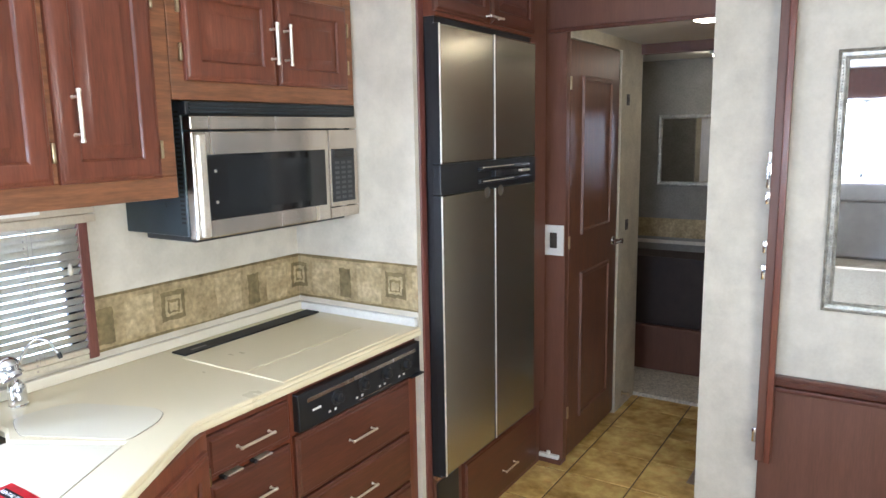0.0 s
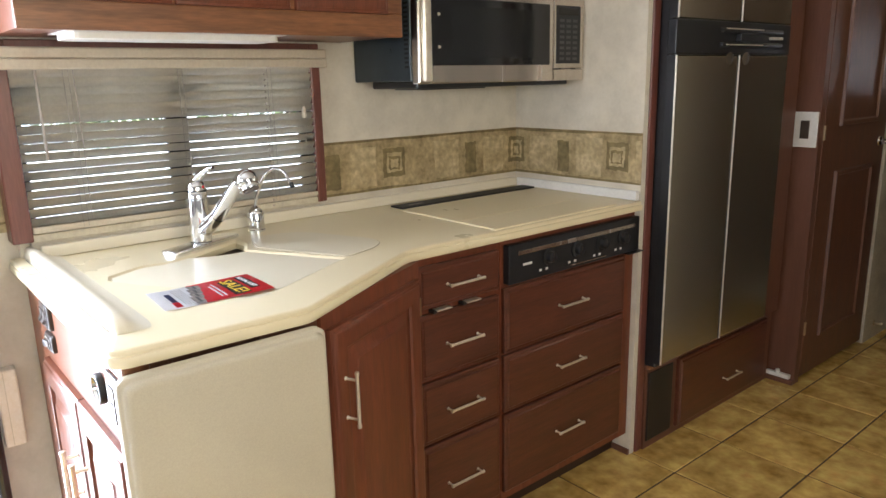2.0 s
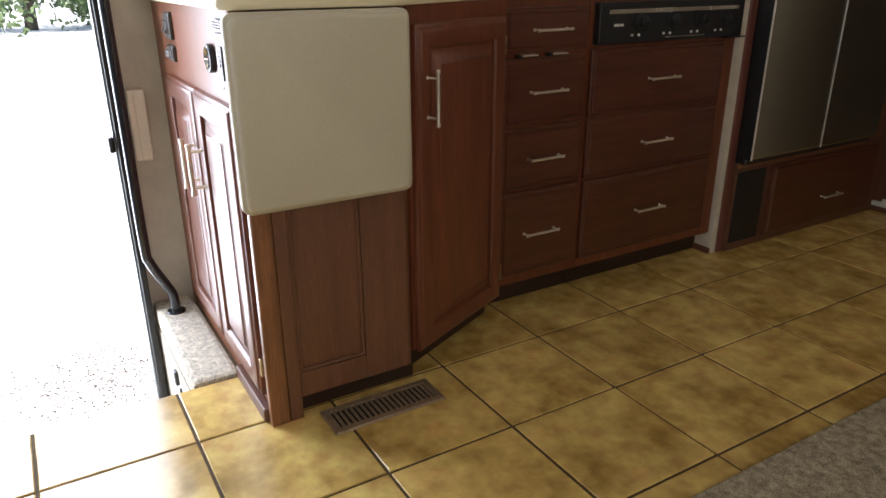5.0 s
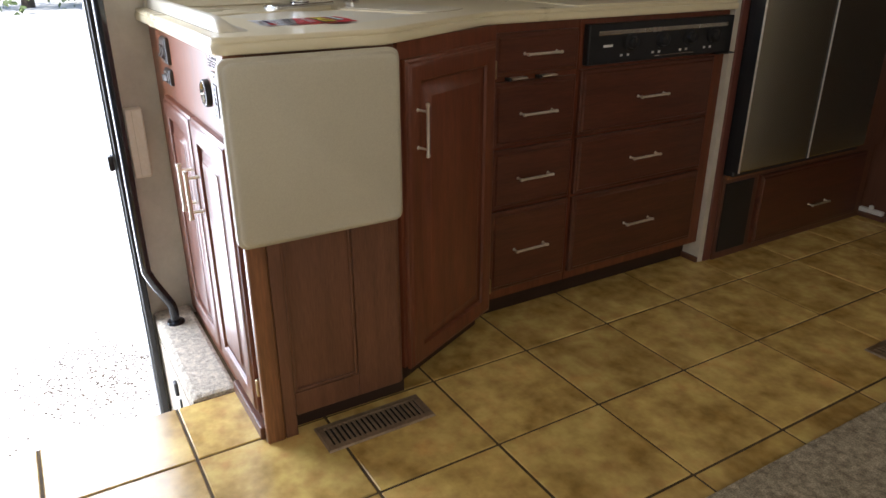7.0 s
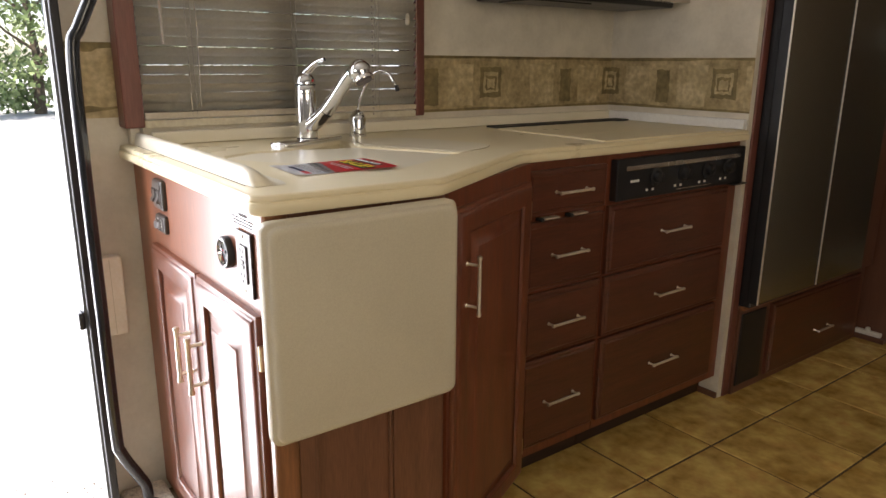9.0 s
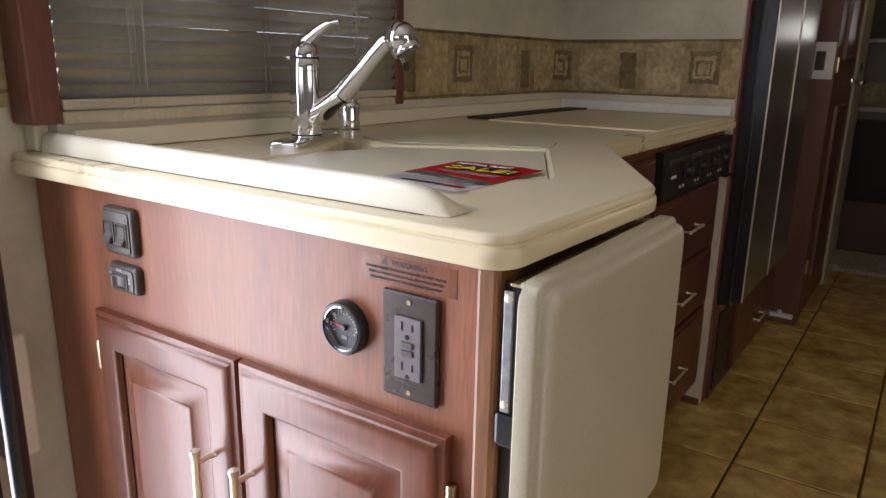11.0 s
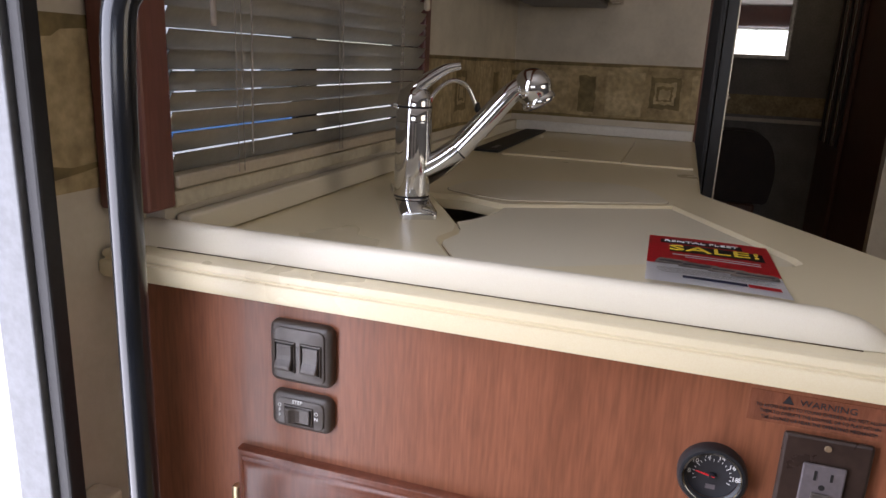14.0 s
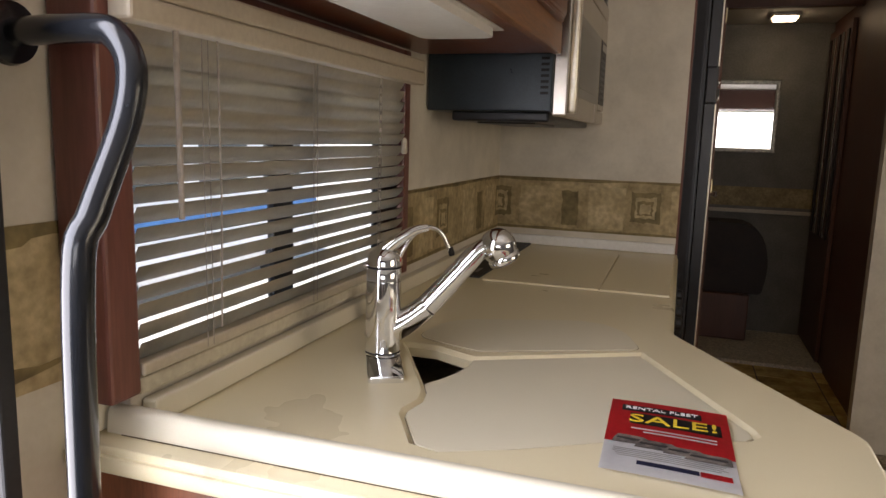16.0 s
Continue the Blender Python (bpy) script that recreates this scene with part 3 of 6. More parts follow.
# ---------------------------------------------------------------- printed border
def border():
    root = thing("wallpaper_border", "olive and tan stone-pattern wallpaper border along the galley walls", "wallpaper border", (XW, YS, 1.08), kind="structure")
    z0, z1 = 0.991, 1.163
    part("band", B((XW, XW + 0.002, WIN[1] + 0.032, YS, z0, z1)), BORDER_BG, root)
    part("band", B((RECESS, RECESS + 0.002, DOOR[1] + 0.02, 1.003, z0 + 0.015, z1 + 0.02)), BORDER_LT, root)
    part("band", B((XW + 0.002, -2.657, YS - 0.002, YS, z0, z1)), BORDER_BG, root)
    ya, yb = DOOR[1] + 0.021, 1.002
    left = Plane((RECESS + 0.002, 0, 0), (0, 1, 0), (1, 0, 0))
    def torn(points):
        bm = bmesh.new()
        top = [bm.verts.new(left(ya + (yb - ya) * a, b, 0.0007)) for a, b in points]
        low = [bm.verts.new(left(ya + (yb - ya) * a, b, 0)) for a, b in points]
        bm.faces.new(top)
        for i in range(len(points)):
            bm.faces.new((low[i], low[(i + 1) % len(points)], top[(i + 1) % len(points)], top[i]))
        part("motif", bm, BORDER_DK, root)
    torn([(0, 1.183), (0, 1.171), (0.12, 1.165), (0.3, 1.160), (0.42, 1.161), (0.5, 1.168), (0.68, 1.170), (1, 1.168), (1, 1.183)])
    torn([(0, 1.016), (0, 1.024), (0.14, 1.034), (0.3, 1.036), (0.5, 1.031), (0.8, 1.034), (1, 1.043), (1, 1.034), (0.6, 1.025), (0.3, 1.0205)])
    for wall in (0, 1):
        length = (YS - WIN[1] - 0.032) if wall == 0 else (-2.657 - XW)
        pl = Plane((XW + 0.002, YS, 0), (0, -1, 0), (1, 0, 0)) if wall == 0 else Plane((XW, YS - 0.002, 0), (1, 0, 0), (0, -1, 0))
        def patch(u0, u1, w0, w1, m, d):
            u0, u1 = max(u0, 0.0), min(u1, length)
            if u1 - u0 < 0.008:
                return
            bm = bmesh.new()
            pts = []
            n = 7
            for (au, aw), (bu, bw) in (((u0, w0), (u1, w0)), ((u1, w0), (u1, w1)), ((u1, w1), (u0, w1)), ((u0, w1), (u0, w0))):
                for i in range(n):
                    t = i / n
                    pts.append((au + (bu - au) * t + random.uniform(-0.0028, 0.0028), aw + (bw - aw) * t + random.uniform(-0.0028, 0.0028)))
            pts = [(min(max(a, 0.0005), length - 0.0005), min(max(b, z0), z1)) for a, b in pts]
            top = [bm.verts.new(pl(a, b, d)) for a, b in pts]
            low = [bm.verts.new(pl(a, b, 0)) for a, b in pts]
            bm.faces.new(top)
            for i in range(len(pts)):
                bm.faces.new((low[i], low[(i + 1) % len(pts)], top[(i + 1) % len(pts)], top[i]))
            part("motif", bm, m, root)
        for e0, e1 in ((z1 - 0.009, z1), (z0, z0 + 0.008)):
            patch(0, length, e0, e1, BORDER_DK, 0.0006)
        for c in ((0.0, 0.592) if wall == 0 else (0.0, 0.480)):
            for u0, u1, w0, w1, m, d in ((-0.045, 0.045, 0.041, 0.137, BORDER_DK, 0.0007), (-0.032, 0.031, 0.056, 0.122, BORDER_LT, 0.0011), (-0.024, 0.022, 0.064, 0.110, BORDER_DK, 0.0015), (-0.016, 0.015, 0.070, 0.100, BORDER_LT, 0.0019),
                                         (0.075, 0.175, 0.016, 0.145, BORDER_LT, 0.0008), (0.215, 0.268, 0.02, 0.132, BORDER_DK, 0.0009), (0.3, 0.415, 0.014, 0.148, BORDER_LT, 0.0008)):
                patch(c + u0, c + u1, z0 + w0, z0 + w1, m, d)


border()


# ---------------------------------------------------------------- worktop
CORNER = [(-2.456 + 0.032 * math.sin(radians(a)), 0.987 - 0.032 * math.cos(radians(a))) for a in range(0, 91, 10)]
OUTER = [(RECESS + 0.002, 0.955)] + CORNER + [(-2.415, 1.288), (-2.416, 1.306), (-2.423, 1.324), (-2.632, 1.690), (-2.640, 1.706), (-2.646, 1.726), (-2.646, YS - 0.002), (RECESS + 0.002, YS - 0.002)]
# rim of the shallow recess round the sink: the mouth of the bowl, the far side, the rounded end, the front, the notch
LOW = TOP - 0.0068
RIM = [(-3.082, 1.462), (-3.015, 1.462), (-2.945, 1.430), (-2.694, 1.565), (-2.546, 1.288), (-2.540, 1.266), (-2.553, 1.248), (-2.60, 1.226), (-2.720, 1.174), (-2.81, 1.118), (-2.888, 1.080), (-2.925, 1.090), (-2.968, 1.166), (-2.972, 1.185), (-2.964, 1.222), (-2.970, 1.252), (-2.986, 1.286)]


def inset(points, d):
    """A polygon drawn in by d, its two edges at the walls left alone."""
    n, out = len(points), []
    for i in range(n):
        a, b, c = Vector(points[i - 1]), Vector(points[i]), Vector(points[(i + 1) % n])
        e1, e2 = (b - a).normalized(), (c - b).normalized()
        n1, n2 = Vector((-e1.y, e1.x)), Vector((-e2.y, e2.x))
        m = (n1 + n2).normalized()
        out.append(tuple(b + m * d / max(0.4, m.dot(n1))))
    return [(max(x, RECESS + 0.002), min(y, YS - 0.002)) for x, y in out]


BED = inset(RIM, -0.0075)
MOUTH_EDGE = [(-2.964, 1.316), (-2.950, 1.352), (-2.944, 1.388)]


def worktop():
    root = thing("worktop", "cream solid-surface worktop with stepped edge, angled at the sink", "worktop", (-2.9, 1.8, TOP))
    bm = bmesh.new()
    levels = [(0.030, TOP - 0.033), (0.006, TOP - 0.033), (0.002, TOP - 0.0315), (0.0, TOP - 0.027), (0.0, TOP - 0.015), (0.0012, TOP - 0.0128), (0.0042, TOP - 0.0118), (0.0046, TOP - 0.0102), (0.0030, TOP - 0.0085), (0.0030, TOP - 0.004), (0.0045, TOP - 0.0014), (0.008, TOP)]
    loops = [[bm.verts.new((x, y, z)) for x, y in inset(OUTER, d)] for d, z in levels]
    n = len(OUTER)
    for a, b in zip(loops, loops[1:]):
        for i in range(n):
            bm.faces.new((a[i], a[(i + 1) % n], b[(i + 1) % n], b[i]))
    rim = [bm.verts.new((x, y, TOP)) for x, y in RIM]
    bed = [bm.verts.new((x, y, LOW)) for x, y in BED]
    k = len(RIM)
    for i in range(k):
        bm.faces.new((rim[i], rim[(i + 1) % k], bed[(i + 1) % k], bed[i]))
    last = k - 1
    curve = [bm.verts.new((x, y, LOW)) for x, y in MOUTH_EDGE]
    bmesh.ops.triangulate(bm, faces=[bm.faces.new(bed[2:] + curve)])
    mouth = [bed[0], bed[1], bed[2]] + curve[::-1] + [bed[last]]
    under = [bm.verts.new((v.co.x, v.co.y, LOW - 0.015)) for v in mouth]
    for i in range(len(mouth)):
        j = (i + 1) % len(mouth)
        bm.faces.new((mouth[i], mouth[j], under[j], under[i]))
    edges = [bm.edges.get((loops[-1][i], loops[-1][(i + 1) % n])) for i in range(n)] + [bm.edges.get((rim[i], rim[(i + 1) % k])) for i in range(k)]
    bmesh.ops.triangle_fill(bm, edges=edges, use_beauty=True, use_dissolve=False)
    bmesh.ops.remove_doubles(bm, verts=bm.verts[:], dist=0.0001)
    bmesh.ops.recalc_face_normals(bm, faces=bm.faces[:])
    counter = part("counter", bm, CORIAN, root, smooth=True)
    for f in counter.data.polygons:
        if abs(f.normal.z) > 0.99:
            f.use_smooth = False
    # upstands
    part("splash", B((RECESS + 0.002, RECESS + 0.030, 0.980, 1.003, TOP + 0.001, 0.982), bevel=0.003), CORIAN_DAYLIT, root)
    part("splash", B((XW + 0.002, XW + 0.022, 1.02, YS - 0.002, TOP + 0.001, 0.972), bevel=0.003), CORIAN_DAYLIT, root)
    part("splash", B((XW + 0.024, -2.66, YS - 0.022, YS - 0.002, TOP + 0.001, 0.972), bevel=0.003), WHITEPL, root, "white upstand at the side wall")
    # raised lip along the end
    bm = bmesh.new()
    prof = [(0.986, 0.0), (0.9868, 0.010), (0.9885, 0.021), (0.9905, 0.0262), (0.994, 0.0288), (0.999, 0.0295), (1.007, 0.0278), (1.017, 0.021), (1.028, 0.012), (1.042, 0.004), (1.058, 0.0)]
    cuts = [(XW - 0.018, 1.0), (-2.61, 1.0), (-2.563, 0.96), (-2.538, 0.8), (-2.52, 0.5), (-2.51, 0.04)]
    lines = [[bm.verts.new((x, 1.008 + (y - 1.008) * (0.75 + 0.25 * s), TOP + 0.0005 + h * s)) for y, h in prof] for x, s in cuts]
    for a, b in zip(lines, lines[1:]):
        for i in range(len(prof) - 1):
            bm.faces.new((a[i], a[i + 1], b[i + 1], b[i]))
    bm.faces.new(lines[0])
    bm.faces.new(lines[-1][::-1])
    part("end_lip", bm, CORIAN_DAYLIT, root, smooth=True)
    part("lip_seam", B((XW + 0.003, -2.535, 0.9848, 0.9859, TOP + 0.0002, TOP + 0.0010)), GROUT, root, "thin dark glue line under the lip")
    # flat covers over the hob
    part("hob_cover", prism([(-3.098, 2.028), (-2.818, 2.028), (-2.818, 2.575), (-3.098, 2.575)], TOP, TOP + 0.004, 0.002), CORIAN, root)
    part("hob_cover", prism([(-2.8155, 2.028), (-2.660, 2.028), (-2.660, 2.575), (-2.8155, 2.575)], TOP, TOP + 0.004, 0.002), CORIAN, root)
    vent = part("hob_vent", B((-3.176, -3.110, 2.045, 2.672, TOP, TOP + 0.006), bevel=0.002), RUBBER, root, "long black vent grille set in the worktop")
    part("label_plate", B((-3.14, -3.13, 2.09, 2.15, TOP + 0.006, TOP + 0.0068)), GREYPL, vent)
    return root


worktop()


def round_poly(points, radii, k=5):
    """A polygon with rounded corners."""
    out, n = [], len(points)
    for i in range(n):
        a, b, c = Vector(points[i - 1]), Vector(points[i]), Vector(points[(i + 1) % n])
        r = radii[i]
        if r <= 0:
            out.append(tuple(b))
            continue
        p, q = b + (a - b).normalized() * r, b + (c - b).normalized() * r
        for j in range(k + 1):
            t = j / k
            out.append(tuple((1 - t) ** 2 * p + 2 * t * (1 - t) * b + t * t * q))
    return out


COVER_1 = [tuple(p) for p in inset(RIM, -0.0085)[2:]] + [(x + 0.001, y) for x, y in MOUTH_EDGE]
COVER_2 = round_poly([(-2.944, 1.4545), (-2.698, 1.5725), (-2.735, 1.690), (-2.80, 1.735), (-3.05, 1.630), (-3.070, 1.500), (-3.0, 1.470)], [0.01, 0.02, 0.05, 0.05, 0.05, 0.03, 0.02])
for poly, base, rise in ((COVER_1, LOW, 0.0034), (COVER_2, TOP, 0.0020)):
    c = sum((Vector(p) for p in poly), Vector((0, 0))) / len(poly)
    cover = thing("sink_cover", "cream solid-surface lift-off sink cover lying in the worktop", "sink cover", (c.x, c.y, base), "sink covers")
    part("panel", prism(poly, base + 0.0008, base + rise, 0.0009), COVER, cover)
    wide = [tuple(Vector(p) + (Vector(p) - c).normalized() * 0.0013) for p in poly]
    part("gasket", prism(wide, base + 0.0003, base + 0.0009), SEAM, cover, "thin brown gasket line")


def sink():
    s = thing("sink", "dark recessed sink bowl under the covers", "sink", (-2.95, 1.43, 0.85))
    part("bowl", B((-3.10, -2.70, 1.12, 1.60, 0.85, 0.855), (-3.105, -3.10, 1.12, 1.60, 0.85, TOP - 0.033), (-2.70, -2.695, 1.12, 1.60, 0.85, TOP - 0.033), (-3.1, -2.7, 1.115, 1.12, 0.85, TOP - 0.033), (-3.1, -2.7, 1.60, 1.605, 0.85, TOP - 0.033)), mat("cream_sink_bowl", (0.42, 0.35, 0.25), 0.4, var=0.06), s)


sink()


def faucet():
    c = Vector((-3.076, 1.364, TOP))
    f = thing("faucet", "polished chrome single-lever pull-out kitchen faucet on the worktop", "faucet", tuple(c))
    ang, turn = radians(22), radians(26)
    d = Vector((math.cos(ang), math.sin(ang), 0))
    e = Vector((math.cos(turn), math.sin(turn), 0))
    s = Vector((-e.y, e.x, 0))
    up = Vector((0, 0, 1))
    corners = [c + s * u + e * v for u, v in ((-0.117, -0.026), (-0.117, 0.026), (0.118, 0.026), (0.118, -0.026))]
    plate = round_poly([(p.x, p.y) for p in corners], [0.008] * 4)
    part("base_plate", prism(plate, TOP + 0.0005, TOP + 0.0100, 0.004, 3), CHROME, f, smooth=True)
    part("foot", lathe([(0.0285, 0.0098), (0.0278, 0.0118)], c, n=32), CHROME, f, smooth=True)
    part("foot_ring", lathe([(0.0262, 0.0115), (0.0262, 0.0145)], c, n=32), RUBBER, f, smooth=True)
    part("body", lathe([(0.0274, 0.0145), (0.0272, 0.10), (0.0266, 0.1235)], c, n=32), CHROME, f, smooth=True)
    part("collar", lathe([(0.0253, 0.1235), (0.0266, 0.125), (0.0266, 0.143), (0.0255, 0.1445)], c, n=32), CHROME, f, smooth=True)
    part("seal_ring", lathe([(0.0262, 0.1445), (0.0262, 0.1475)], c, n=32), RUBBER, f, smooth=True)
    part("index_tab", lathe([(0.0045, 0), (0.005, 0.006), (0.003, 0.008)], c + d * -0.025 + up * 0.146, -d, 10), CHROME, f, smooth=True)
    cap = part("cap", lathe([(0.0258, 0.1475), (0.0252, 0.158), (0.0215, 0.168), (0.013, 0.174), (0.003, 0.176)], c, n=32), CHROME, f, smooth=True)
    path = smooth_path([c + d * -0.010 + up * 0.156, c + d * 0.004 + up * 0.173, c + d * 0.024 + up * 0.189, c + d * 0.046 + up * 0.202, c + d * 0.066 + up * 0.207], 5)
    n = len(path)
    part("lever", tube(path, [0.0165 - 0.0115 * (i / (n - 1)) ** 0.75 for i in range(n)], 16), CHROME, f, smooth=True)
    part("hot_cold_dot", lathe([(0.0035, 0), (0.0035, 0.0008)], c + d * 0.0252 + up * 0.156, d, 10), RED, cap)
    spout = smooth_path([c + d * 0.008 + up * 0.044, c + d * 0.036 + up * 0.060, c + d * 0.066 + up * 0.083], 5)
    part("spout", tube(spout, [0.0225 - 0.0042 * i / (len(spout) - 1) for i in range(len(spout))], 20), CHROME, f, smooth=True)
    part("spout_seam", tube([c + d * 0.0655 + up * 0.0825, c + d * 0.0675 + up * 0.0845], 0.0176, 20), RUBBER, f, smooth=True)
    wand = smooth_path([c + d * 0.067 + up * 0.084, c + d * 0.100 + up * 0.121, c + d * 0.130 + up * 0.156, c + d * 0.146 + up * 0.173, c + d * 0.166 + up * 0.184], 5)
    nw = len(wand)
    part("spray_wand", tube(wand, [0.0185 - 0.0035 * min(1, 1.3 * i / (nw - 1)) for i in range(nw)], 20), CHROME, f, smooth=True)
    hd = (d * 0.49 - up * 0.87).normalized()
    p = c + d * 0.187 + up * 0.158
    ball = [(0.0282 * math.sin(radians(a)), -0.026 - 0.0282 * math.cos(radians(a))) for a in range(10, 121, 10)]
    head = part("spray_head", lathe([(0.002, -0.0541)] + ball + [(0.0240, -0.0105), (0.0252, -0.008), (0.0258, -0.002), (0.0250, 0.0)], p, hd, 28), CHROME, f, smooth=True)
    part("nozzle", lathe([(0.0205, -0.001), (0.0195, 0.003), (0.004, 0.0032)], p, hd, 24), GREYPL, head, smooth=True)


def filter_tap():
    c = Vector((-3.146, 1.553, TOP))
    f = thing("filter_tap", "small chrome gooseneck drinking-water tap beside the faucet", "tap", tuple(c))
    part("body", lathe([(0.0245, 0.0005), (0.0245, 0.005), (0.0225, 0.007), (0.0238, 0.05), (0.020, 0.06), (0.012, 0.066), (0.006, 0.074)], c, n=10), CHROME, f, smooth=True)
    part("lever", B((c.x - 0.019, c.x + 0.019, c.y - 0.008, c.y + 0.008, TOP + 0.058, TOP + 0.068), bevel=0.003), CHROME, f, smooth=True)
    d = Vector((0.8, 0.6, 0))
    neck = smooth_path([c + Vector((0, 0, 0.06)), c + Vector((0, 0, 0.10)) + d * 0.008, c + Vector((0, 0, 0.155)) + d * 0.035, c + Vector((0, 0, 0.178)) + d * 0.065, c + Vector((0, 0, 0.17)) + d * 0.095, c + Vector((0, 0, 0.135)) + d * 0.115], 6)
    part("gooseneck", tube(neck, 0.0042, 12), CHROME, f, smooth=True)
    part("tip", lathe([(0.0055, 0), (0.006, 0.012), (0.005, 0.016)], neck[-1] + Vector((0, 0, 0.006)), (0.25, 0.18, -1), 10), BLACK, f, smooth=True)


faucet()
filter_tap()


def flyer():
    z = TOP + 0.0006
    # corners: foot left, foot right, head right, head left
    a, b, c2, d2 = Vector((-2.715, 1.103, 0)), Vector((-2.573, 1.094, 0)), Vector((-2.577, 1.318, 0)), Vector((-2.720, 1.323, 0))
    f = thing("sale_flyer", "glossy red and white advertising flyer lying on the sink cover", "flyer", (-2.645, 1.21, z))
    def P(u, v, h=0.0):
        p = a.lerp(b, u).lerp(d2.lerp(c2, u), v)
        return (p.x, p.y, z + h)
    def sheet(rect, h0, h1):
        bm = bmesh.new()
        u0, u1, v0, v1 = rect
        n = 6
        top = [[bm.verts.new(P(u0 + (u1 - u0) * i / n, v0 + (v1 - v0) * j / n, h1 + 0.0035 * max(0, 0.3 - (v0 + (v1 - v0) * j / n)) ** 2 * 8 + 0.0012 * math.sin(3 * (u0 + (u1 - u0) * i / n)))) for i in range(n + 1)] for j in range(n + 1)]
        for j in range(n):
            for i in range(n):
                bm.faces.new((top[j][i], top[j][i + 1], top[j + 1][i + 1], top[j + 1][i]))
        bmesh.ops.solidify(bm, geom=bm.faces[:], thickness=h1 - h0)
        return bm
    part("paper", sheet((0, 1, 0, 1), 0.0, 0.0006), PAPER, f)
    part("red_field", sheet((0, 1, 0.37, 1), 0.0008, 0.0011), RED, f)
    part("black_patch", sheet((0.18, 0.93, 0.64, 0.80), 0.0013, 0.0016), INK, f)
    # photographs of vehicles, as plain dark shapes
    SIDE = [(0, 0), (0.06, 0.55), (0.16, 1.0), (0.9, 0.95), (1, 0.75), (1, 0.05)]
    for k, (u0, u1, v0, v1) in enumerate(((0.06, 0.34, 0.36, 0.47), (0.24, 0.56, 0.33, 0.44), (0.46, 0.76, 0.31, 0.41), (0.62, 0.97, 0.28, 0.38))):
        bm = prism([P(u0 + (u1 - u0) * a, v0 + (v1 - v0) * b)[:2] for a, b in SIDE], z + 0.0021 + 0.0003 * k, z + 0.0023 + 0.0003 * k)
        veh = part("photo_shape", bm, PHOTO, f)
        part("photo_detail", prism([P(u0 + (u1 - u0) * a, v0 + (v1 - v0) * b)[:2] for a, b in ((0.12, 0.45), (0.92, 0.42), (0.9, 0.62), (0.15, 0.66))], z + 0.0023 + 0.0003 * k, z + 0.0025 + 0.0003 * k), INK, veh)
    m0 = Matrix.Translation(P(0.54, 0.72, 0.0033))
    words("lettering", "SALE!", 0.036, m0, YELLOW, f, squeeze=1.25)
    part("black_patch", sheet((0.10, 0.78, 0.83, 0.92), 0.0013, 0.0016), INK, f)
    words("lettering", "RENTAL FLEET", 0.0125, Matrix.Translation(P(0.44, 0.875, 0.0033)), PAPER, f, squeeze=1.1)
    for v, u0, u1 in ((0.565, 0.2, 0.88), (0.525, 0.3, 0.88)):
        part("text_bar", sheet((u0, u1, v, v + 0.018), 0.0014, 0.0018), PAPER, f)
    for v, u0, u1 in ((0.288, 0.08, 0.6), (0.268, 0.08, 0.92), (0.246, 0.08, 0.9), (0.224, 0.1, 0.93), (0.202, 0.12, 0.88)):
        part("text_bar", sheet((u0, u1, v, v + 0.006), 0.0009, 0.0013), DASH, f)
    part("brand_shape", sheet((0.27, 0.72, 0.115, 0.165), 0.0009, 0.0014), NAVYINK, f)
    part("brand_shape", sheet((0.73, 0.95, 0.11, 0.168), 0.0009, 0.0014), RED, f)


flyer()

